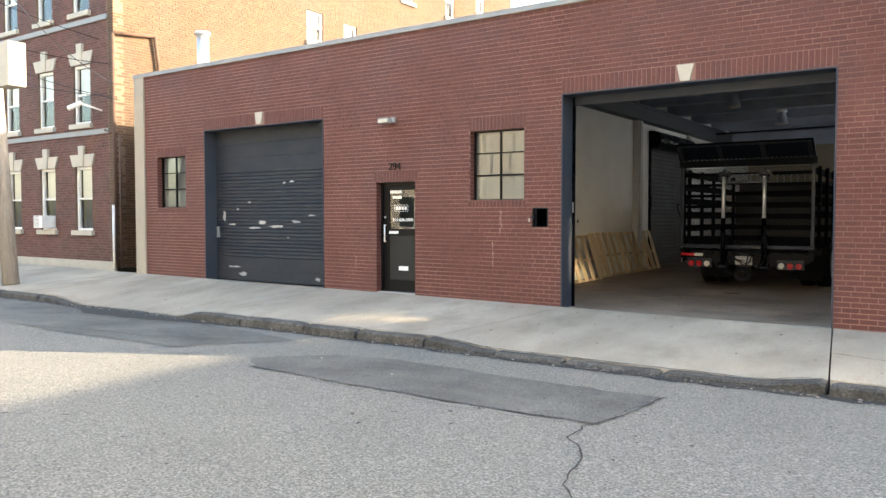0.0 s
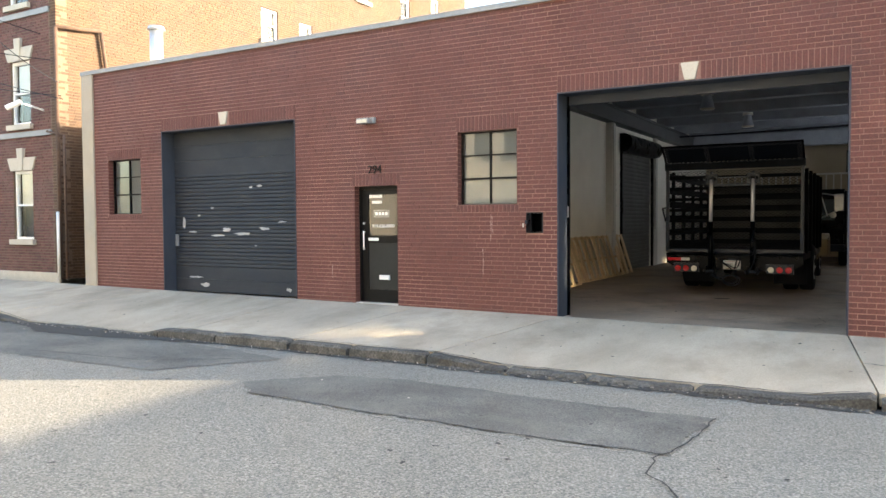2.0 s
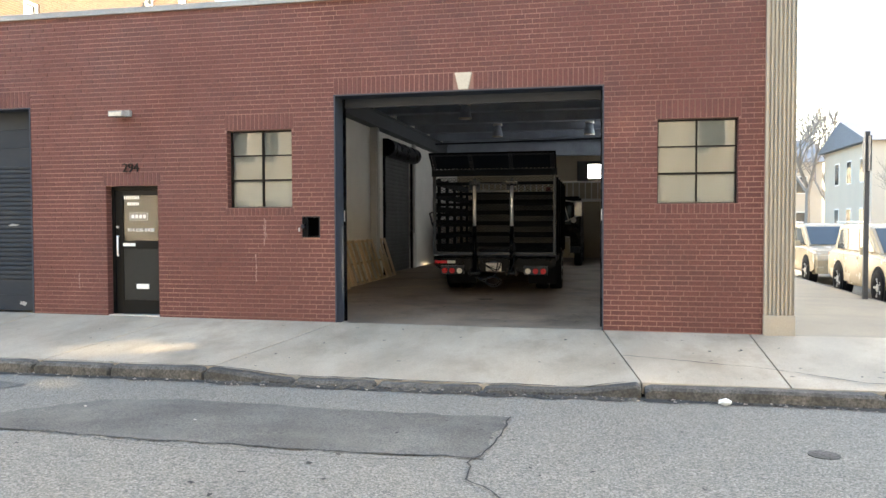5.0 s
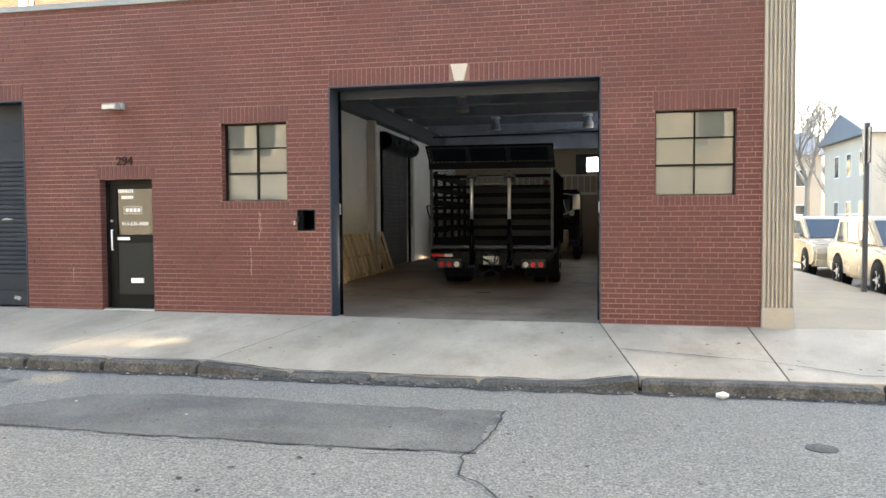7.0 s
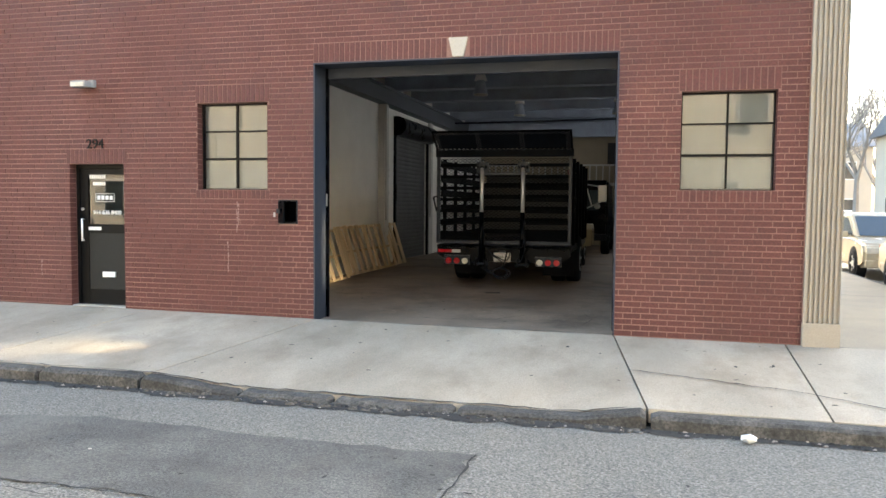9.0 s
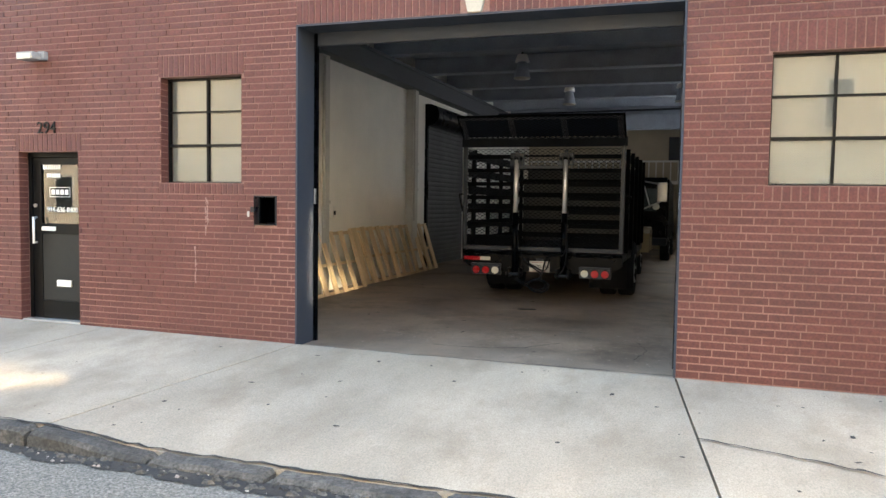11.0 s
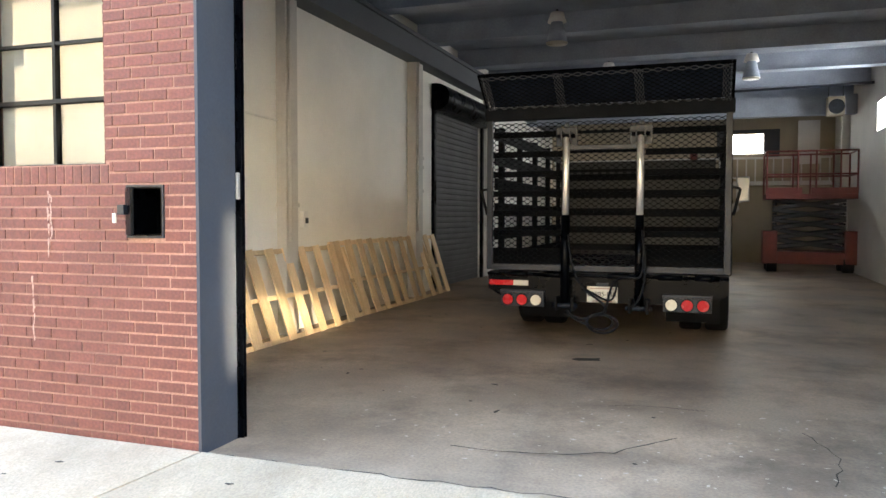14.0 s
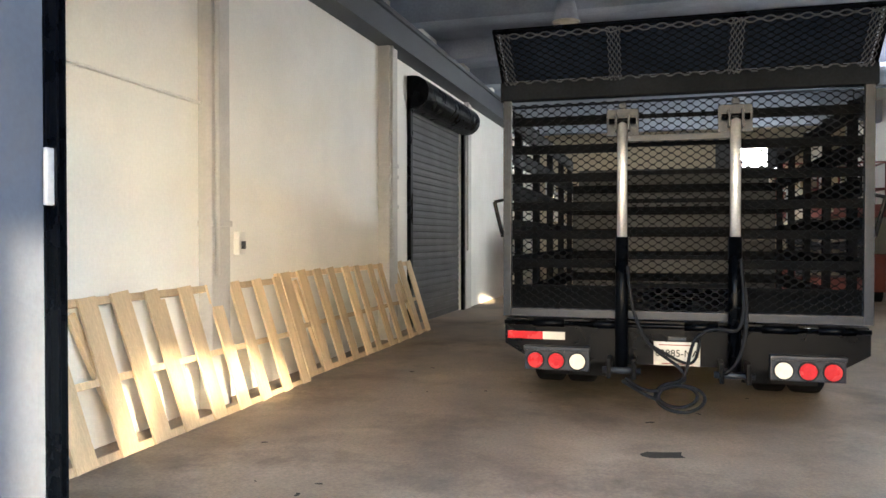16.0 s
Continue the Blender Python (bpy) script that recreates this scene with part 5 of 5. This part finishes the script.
for x0, x1, z0, z1, dy in every:
    if near_bay((x0, x1, z0, z1)) and count < 300:
        w = round((x1 - x0) / 0.01) * 0.01
        if w not in shared:
            v1, f1 = [], []
            quad_brick(v1, f1, 0, w, 0, 0.016, 0, z1 - z0)
            shared[w] = raw_mesh("brick", v1, f1, "brick1")
        ob = new("brick", shared[w])
        ob.parent = front
        ob.location = (x0, WY + dy, z0)
        count += 1
    else:
        quad_brick(vs, fs, x0, x1, WY + dy, WY + 0.016, z0, z1)
for x0, x1, z0, z1 in soldiers:
    quad_brick(vs, fs, x0, x1, WY - 0.001, WY + 0.016, z0, z1)
# bricks of the opening reveals
for h in (WIN_A, WIN_B, WIN_C, DOOR):
    z = max(h[2], -0.06)
    while z < h[3] - 0.02:
        zt = min(z + CO - JT, h[3])
        for x, s in ((h[0], 1), (h[1], -1)):
            k = len(vs)
            xa, xb = sorted((x, x + s * 0.004))
            vs += [(xx, yy, zz) for xx in (xa, xb) for yy in (WY + 0.003, WY + 0.13) for zz in (z, zt)]
            fs += [(k, k + 1, k + 3, k + 2), (k + 4, k + 6, k + 7, k + 5), (k, k + 4, k + 5, k + 1), (k + 2, k + 3, k + 7, k + 6), (k, k + 2, k + 6, k + 4), (k + 1, k + 5, k + 7, k + 3)]
        z += CO
ob = new("brickwork", raw_mesh("brickwork", vs, fs, "brick"))
ob.parent = front
tagged(ob, "red brick courses with pale pink joints", kind="stuff")

# ---- the tall corner house beyond the alley ----
TX, TY, TH = -19.2, 12.1, 13.5
house = thing("apartment_house", (TX, TY, 0.1), "tall old brick house, red front and tan sunlit side", "building")


def local_wall(x0, x1, z0, z1, holes, material, mortar, length, course, seed, side=False):
    xs = sorted({x0, x1, *[h[0] for h in holes], *[h[1] for h in holes]})
    zs = sorted({z0, z1, *[h[2] for h in holes], *[h[3] for h in holes]})
    bm = bmesh.new()
    for a, b in zip(xs, xs[1:]):
        for c, d in zip(zs, zs[1:]):
            if not any(h[0] <= a and b <= h[1] and h[2] <= c and d <= h[3] for h in holes):
                box(bm, a, b, 0.008, 0.3, c, d)
    weld(bm)
    v, f = [], []
    for p, q, za, zb, dy in bricks_of(x0, x1, z0, z1, length, course, 0.012, holes, seed):
        quad_brick(v, f, p, q, dy, 0.016, za, zb)
    return bm, v, f


fwin = []
for row, (z0, z1) in enumerate(((1.0, 2.8), (4.0, 5.65), (7.1, 8.8), (10.2, 11.9))):
    for cx in (-1.58, -3.5, -5.5, -7.5, -9.5):
        fwin.append((cx - 0.43, cx + 0.43, z0, z1))
bm, v, f = local_wall(-11.5, -0.25, 0.0, TH, fwin, "old_brick", "old_mortar", 0.22, 0.075, 21)
part("front_wall", bm, "old_mortar", house, "dark red brick front wall")
ob = new("front_bricks", raw_mesh("front_bricks", v, f, "old_brick"))
ob.parent = house
tagged(ob, "dark red bricks", kind="stuff")
# quoins of tan brick at the corner
v, f = [], []
for p, q, za, zb, dy in bricks_of(-0.25, 0.0, 0.0, TH, 0.25, 0.075, 0.012, [], 3):
    quad_brick(v, f, p, q, dy - 0.004, 0.02, za, zb)
ob = new("corner_bricks", raw_mesh("corner_bricks", v, f, "tan_brick"))
ob.parent = house
tagged(ob, "tan brick corner", kind="stuff")
part("corner_core", boxes((-0.25, 0.0, 0.012, 0.3, 0, TH)), "old_mortar", house)
swin_list = [(7.3, 8.1, 7.5, 8.55), (9.2, 9.9, 7.3, 8.45), (12.6, 13.4, 10.1, 11.7), (15.7, 16.4, 10.1, 11.5), (18.2, 18.9, 10.3, 11.5)]
bm, v, f = local_wall(0.0, 21.4, 0.0, TH, swin_list, "tan_brick", "old_mortar", 0.22, 0.075, 31)
quarter = Matrix.Rotation(radians(90), 4, "Z")
side = part("side_wall", bm, "old_mortar", house, "tan brick side wall")
side.matrix_basis = quarter
ob = new("side_bricks", raw_mesh("side_bricks", v, f, "tan_brick"))
ob.parent = house
ob.matrix_basis = quarter
tagged(ob, "tan common bricks", kind="stuff")
part("rear_block", boxes((-11.5, -0.35, 0.35, 21.4, 0, TH - 0.2)), "old_mortar", house)
part("cornice", boxes((-11.6, 0.1, -0.25, 21.5, TH, TH + 0.3), bev=0.03), "stone", house, "stone cornice")
part("plinth", boxes((-11.5, 0.0, -0.06, 0.0, -0.3, 0.16), bev=0.01), "stone", house, "pale stone plinth")
for z in (3.82, 6.9, 9.95):
    part("string_course", boxes((-11.5, -0.25, -0.05, 0.0, z - 0.16, z - 0.02), bev=0.008), "coping", house, "weathered grey stone string course")


def sash(parent, x, z, w, h, m=None, lintel=True):
    t = part("window", boxes((x, x + 0.07, 0.06, 0.16, z, z + h), (x + w - 0.07, x + w, 0.06, 0.16, z, z + h), (x + 0.07, x + w - 0.07, 0.06, 0.16, z + h - 0.08, z + h), (x + 0.07, x + w - 0.07, 0.06, 0.16, z, z + 0.06), (x + 0.07, x + w - 0.07, 0.08, 0.16, z + h * 0.5 - 0.025, z + h * 0.5 + 0.025), bev=0.006), "white", parent, "cream painted sash frame")
    part("pane", sheet(x + 0.07, x + w - 0.07, 0.12, z + 0.06, z + h - 0.08), "glass", t)
    part("blind", boxes((x + 0.07, x + w - 0.07, 0.2, 0.21, z + h * 0.5, z + h - 0.08)), "white", t, "white blind half drawn")
    # Dark sheet close behind the glass stands for the unlit interior.
    part("room", boxes((x, x + w, 0.32, 0.33, z, z + h)), "dark_steel", t, "dark sheet in place of an unlit interior")
    part("sill", boxes((x - 0.1, x + w + 0.1, -0.1, 0.1, z - 0.14, z - 0.002), bev=0.012), "stone", t, "stone sill")
    if lintel:
        lt = prism(bmesh.new(), [(x - 0.05, z + h + 0.002), (x + w + 0.05, z + h + 0.002), (x + w + 0.2, z + h + 0.34), (x - 0.2, z + h + 0.34)], "y", -0.04, 0.02)
        prism(lt, [(x + w / 2 - 0.09, z + h + 0.0), (x + w / 2 + 0.09, z + h + 0.0), (x + w / 2 + 0.14, z + h + 0.58), (x + w / 2 - 0.14, z + h + 0.58)], "y", -0.075, 0.02)
        part("lintel", lt, "stone", t, "cream stone lintel with a keystone")
    if m is not None:
        t.matrix_basis = m
    return t


for a, b, z0, z1 in fwin:
    sash(house, a, z0, b - a, z1 - z0)
for a, b, z0, z1 in swin_list:
    sash(house, a, z0, b - a, z1 - z0, quarter, False)
ac = part("window_unit", boxes((-3.75, -3.27, -0.32, 0.1, 1.06, 1.42), bev=0.02), "white", house, "white window air conditioner")
part("grille", boxes(*[(-3.71, -3.45, -0.326, -0.32, 1.1 + i * 0.04, 1.115 + i * 0.04) for i in range(8)]), "steel", ac)
cctv = part("security_camera", tubes(((-0.95, -0.75, 4.3), (-0.65, -0.55, 4.45), 0.07), ((-0.6, -0.5, 4.4), (-0.6, 0.0, 4.3), 0.025)), "white", house, "white bullet camera on a bracket")
part("downpipe", tubes(((0.1, -0.08, 0.0), (0.1, -0.08, 6.3), 0.05), ((0.1, -0.08, 6.3), (0.1, 1.2, 6.45), 0.05), ((0.1, 1.2, 6.45), (0.1, 1.4, 5.0), 0.05), seg=12), "rust_pipe", house, "brown iron downpipe", smooth=True)
part("downpipe", tubes(((0.3, -0.05, 0.0), (0.3, -0.05, 3.6), 0.03), ((0.3, -0.05, 3.6), (-0.4, -0.05, 3.75), 0.03), seg=10), "rust_pipe", house, "thin rusty conduit", smooth=True)
part("pipe", tubes(((0.35, -0.3, 0.0), (0.35, -0.3, 1.7), 0.035), seg=10), "white", house, "white painted vent pipe", smooth=True)
gate2 = thing("alley_gate", (-18.6, 12.5, 0.1), "black metal gate closing the alley", "gate")
part("panel", boxes((0.0, 1.6, 0.0, 0.04, 0.05, 1.5), bev=0.006), "black_matt", gate2)
part("post", boxes((-0.08, 0.0, -0.02, 0.06, 0, 1.7)), "steel", gate2)
meter = thing("electric_meter", (-18.3, 13.5, 1.9), "round electric meter on the alley wall", "meter")
part("dial", tubes(((0, 0.1, 0.4), (0, -0.15, 0.4), 0.2), seg=20), "black_matt", meter)
part("cabinet", boxes((0.2, 0.7, -0.1, 0.1, 0.2, 1.5), bev=0.02), "white", meter, "white meter cabinet")
structure("alley_wall", boxes((-19.2, -16.95, 13.6, 13.75, 0, 4.5)), "old_mortar", "dim wall closing the alley", "wall")

flue = thing("roof_flue", (-16.1, 12.6, 4.85), "galvanised roof flue with a cap", "flue")
part("pipe", tubes(((0, 0, 0), (0, 0, 1.2), 0.15), seg=20), "alu", flue, smooth=True)
part("cap", tubes(((0, 0, 1.2), (0, 0, 1.28), 0.21, 0.18), seg=20), "alu", flue, "flat flue cap", smooth=True)

# utility pole with a cabinet, and its cables
pole = thing("utility_pole", (-18.3, 8.85, walk_z(-18, 8.85)), "grey weathered wooden utility pole", "utility pole")
bm = tube(bmesh.new(), (0, 0, 0), (-1.0, 0, 9.0), 0.185, 0.13, seg=20)
part("shaft", bm, "bark", pole, smooth=True)
part("cabinet", boxes((0.5, 1.15, -0.5, -0.12, 4.4, 5.35), bev=0.02), "stone", pole, "cream metal equipment cabinet")
part("cabinet_bracket", boxes((-0.7, 0.55, -0.3, -0.05, 4.8, 4.9)), "steel", pole)
part("notice", boxes((-0.36, -0.06, -0.27, -0.21, 1.9, 2.6)), "siding", pole, "pale paper notice")
for i, (p, q, sag) in enumerate((((-18.7, 8.85, 7.0), (-19.0, 12.05, 5.0), 0.3), ((-26, 9.0, 8.2), (-19.3, 12.0, 5.6), 0.5), ((-26, 9.0, 8.0), (-18.9, 12.05, 4.6), 0.5), ((-24, 9.0, 8.6), (-19.7, 12.0, 6.3), 0.2), ((-26, 9.0, 7.6), (-19.0, 12.05, 4.7), 0.7))):
    p, q = Vector(p), Vector(q)
    wire("overhead_cable", [p.lerp(q, k / 5) - Vector((0, 0, sag * 4 * (k / 5) * (1 - k / 5))) for k in range(6)], 0.009, "black_matt" if i % 2 else "steel", None, "thin overhead service cable to the house", "cable")


# ---- the side street ----
def suv(name, x, y, label):
    """Faces -y; its near side is at x."""
    t = thing(name, (x + 0.93, y, -0.262), label, "car", "cars parked on the side street")
    lower = [(-0.95, 0.42), (-0.98, 0.75), (-0.85, 0.95), (0.3, 1.08), (3.55, 1.1), (3.72, 0.95), (3.75, 0.45), (3.3, 0.3), (-0.6, 0.3)]
    bm = prism(bmesh.new(), lower, "x", -0.93, 0.93)
    bmesh.ops.bevel(bm, geom=bm.edges[:], offset=0.07, segments=3, affect="EDGES")
    part("body", bm, "car_white", t, smooth=False)
    bm = prism(bmesh.new(), [(0.32, 1.05), (1.05, 1.68), (3.1, 1.72), (3.6, 1.05)], "x", -0.82, 0.82)
    bmesh.ops.bevel(bm, geom=bm.edges[:], offset=0.06, segments=3, affect="EDGES")
    part("cabin", bm, "car_white", t)
    part("windscreen", prism(bmesh.new(), [(0.39, 1.1), (0.98, 1.62), (0.95, 1.63), (0.36, 1.11)], "x", -0.7, 0.7), "car_glass", t, "dark windscreen")
    for s in (-1, 1):
        a, b = sorted((s * 0.815, s * 0.83))
        for q in ([(0.62, 1.12), (1.1, 1.58), (1.55, 1.6), (1.55, 1.12)], [(1.63, 1.12), (1.63, 1.6), (2.35, 1.61), (2.35, 1.12)], [(2.43, 1.12), (2.43, 1.6), (3.0, 1.58), (3.25, 1.12)]):
            part("side_window", prism(bmesh.new(), q, "x", a, b), "car_glass", t, "dark side window")
        for yy in (0.0, 2.8):
            bm = tubes(((s * 0.7, yy, 0.4), (s * 0.938, yy, 0.4), 0.44), seg=24)
            part("wheel_arch", bm, "black_matt", t, "black arch lining")
            wheel(t, s * 0.84, yy, 0.38, 0.24, s)
        part("mirror", boxes((s * 0.98 - 0.08, s * 0.98 + 0.08, 0.75, 0.87, 1.05, 1.22), bev=0.03), "car_white", t)
        part("headlamp", boxes((s * 0.72 - 0.15, s * 0.72 + 0.15, -0.985, -0.9, 0.7, 0.85), bev=0.02), "lens", t, "clear headlamp")
        part("roof_rail", tubes(((s * 0.7, 1.3, 1.76), (s * 0.7, 2.9, 1.77), 0.02), seg=8), "alu", t)
        part("door_handle", boxes((s * 0.94 - 0.015, s * 0.94 + 0.015, 1.35, 1.5, 0.93, 0.97)), "car_white", t)
    part("grille", boxes((-0.5, 0.5, -0.99, -0.95, 0.55, 0.82), bev=0.01), "black_matt", t, "dark radiator grille")
    part("bumper", boxes((-0.9, 0.9, -1.03, -0.9, 0.34, 0.52), bev=0.03), "car_white", t)
    part("rear_lamp", boxes((-0.9, -0.75, 3.7, 3.77, 0.8, 1.0), bev=0.01), "red", t)
    return t


suv("parked_suv", 4.15, 17.9, "cream white parked off-road car with dark wheels")
suv("parked_suv", 4.25, 24.2, "cream white parked family car at the kerb")
sign = thing("sign_post", (3.68, 17.2, -0.07), "dark steel sign post on the pavement", "sign post")
part("post", boxes((-0.045, 0.045, -0.04, 0.04, 0, 3.4), bev=0.008), "dark_steel", sign)
part("sign_plate", boxes((-0.012, 0.012, -0.25, 0.25, 2.6, 3.3), bev=0.003), "steel", sign, "back of a metal sign")


def bare_tree(x, y, h, seed, label):
    rnd = random.Random(seed)
    t = thing("bare_tree", (x, y, -0.3), label, "tree", "bare street trees")
    vs, fs = [], []

    def limb(p, d, ln, r, lvl):
        q = p + d * ln
        a = d.orthogonal().normalized()
        b = d.cross(a)
        k = 5 if lvl < 2 else 3
        n0 = len(vs)
        for c, rr in ((p, r), (q, r * 0.62)):
            vs.extend(c + (a * math.cos(2 * math.pi * i / k) + b * math.sin(2 * math.pi * i / k)) * rr for i in range(k))
        fs.extend((n0 + i, n0 + (i + 1) % k, n0 + k + (i + 1) % k, n0 + k + i) for i in range(k))
        if lvl < 5:
            for _ in range(3 if lvl < 4 else 2):
                nd = (d + Vector((rnd.uniform(-0.75, 0.75), rnd.uniform(-0.75, 0.75), rnd.uniform(-0.15, 0.5)))).normalized()
                limb(p.lerp(q, rnd.uniform(0.65, 1.0)), nd, ln * rnd.uniform(0.6, 0.85), r * 0.6, lvl + 1)

    limb(Vector((0, 0, 0)), Vector((0, 0, 1)), h * 0.26, h * 0.014, 0)
    ob = new("trunk", raw_mesh("trunk", vs[:10], fs[:5], "twig"))
    ob.parent = t
    ob = new("crown", raw_mesh("crown", vs, fs[5:], "twig"))
    ob.parent = t
    return t


for x, y, h, s in ((14.5, 60, 14, 1), (10.5, 62, 15, 2), (19, 64, 14, 3), (13.0, 40, 7.0, 4), (16.5, 38, 7.5, 5), (24, 66, 15, 6), (9.5, 75, 16, 7), (12.0, 56, 16, 8), (17.0, 70, 19, 9), (21.5, 58, 17, 10)):
    bare_tree(x, y, h, s, "leafless street tree with fine branching")


def far_house(x, y, w, d, h, label, gable=2.2):
    t = thing("house", (x, y, -0.3), label, "house", "houses down the side street")
    part("wall", boxes((0, w, 0, d, 0, h)), "siding", t)
    part("roof", prism(bmesh.new(), [(-0.4, h), (d + 0.4, h), (d / 2, h + gable)], "x", -0.4, w + 0.4), "roof_grey", t, "grey pitched roof")
    for z in (1.2, 4.0):
        for i in range(max(2, int(w / 2.2))):
            wx = 0.8 + i * 2.1
            wn = part("window", boxes((wx, wx + 0.9, -0.03, 0.02, z, z + 1.4)), "white", t)
            part("pane", boxes((wx + 0.08, wx + 0.82, -0.04, -0.03, z + 0.08, z + 1.32)), "car_glass", wn)
        for i in range(3):
            wy = 1.0 + i * 2.4
            wn = part("window", boxes((-0.03, 0.02, wy, wy + 0.9, z, z + 1.4)), "white", t)
            part("pane", boxes((-0.04, -0.03, wy + 0.08, wy + 0.82, z + 0.08, z + 1.32)), "car_glass", wn)
    return t


far_house(12.8, 46, 12, 9, 6.2, "pale grey clapboard house with a slate roof", 1.6)
far_house(8.5, 66, 7, 9, 6.5, "pale distant house with a pitched roof")
far_house(-30, 70, 34, 10, 7.0, "long pale row of houses far back")
# unseen houses across the side street, sized to shade the road; sunlit row opposite
far_house(13.2, 2.0, 9, 9, 6.0, "unseen pale house on the far corner of the side street", 1.5)
far_house(13.2, 13.0, 9, 20, 8.0, "unseen house across the side street, sized for its shadow", 0.5)
structure("far_pavement", boxes((-60, 60, -8.5, -5.2, -0.5, -0.12), (12.0, 14.0, -5.2, 90, -0.5, -0.12)), "concrete", "pale concrete pavement across the road", "pavement")


def opposite(name, x0, x1, h, label, mat):
    t = thing(name, (x0, -8.5, -0.12), label, "building", "buildings across the road")
    w = x1 - x0
    part("wall", boxes((0, w, -8, 0, 0, h)), mat, t)
    part("roof", boxes((-0.15, w + 0.15, -8.1, 0.2, h, h + 0.3), bev=0.02), "coping", t)
    for z in (1.0, 4.2, 7.4):
        if z + 1.8 < h:
            for i in range(int(w / 4.6)):
                wx = 1.6 + i * 4.6
                wn = part("window", boxes((wx, wx + 1.1, -0.02, 0.04, z, z + 1.7)), "white", t)
                part("pane", boxes((wx + 0.09, wx + 1.01, 0.03, 0.045, z + 0.09, z + 1.61)), "car_glass", wn)


opposite("corner_building", -4.5, 22, 11.5, "cream rendered building across the road", "opp")
opposite("row_building", -18.5, -4.7, 8.0, "tan rendered building across the road", "opp")
opposite("row_building", -40, -18.7, 10.0, "cream building across the road", "opp")

# small litter and road furniture
cover = single("manhole_cover", tubes(((0.05, 6.25, road_z(0, 6.25) - 0.01), (0.05, 6.25, road_z(0, 6.25) + 0.008), 0.11), seg=28), "kerb", "small round iron cover in the road", "manhole cover")
lit = random.Random(44)


def litter(x, y, z, s, label, mat="white"):
    bm = bmesh.new()
    r = bmesh.ops.create_icosphere(bm, subdivisions=1, radius=s)
    for v in bm.verts:
        v.co = Vector((x + v.co.x * lit.uniform(0.7, 1.5), y + v.co.y * lit.uniform(0.6, 1.2), z + s * 0.35 + v.co.z * lit.uniform(0.35, 0.6)))
    single("litter", bm, mat, label, "litter", "litter in the gutter")


litter(-0.37, 7.98, road_z(0, 7.98) + 0.02, 0.07, "crumpled white paper in the gutter")
for x, y in ((-12.9, 7.75), (-13.4, 7.6), (-12.5, 7.8), (-11.9, 6.7), (-5.0, 6.3), (-4.1, 6.25), (-6.3, 6.6), (-7.6, 7.6)):
    litter(x, y, road_z(x, y), lit.uniform(0.009, 0.02), "scrap of pale litter on the asphalt", "stone")
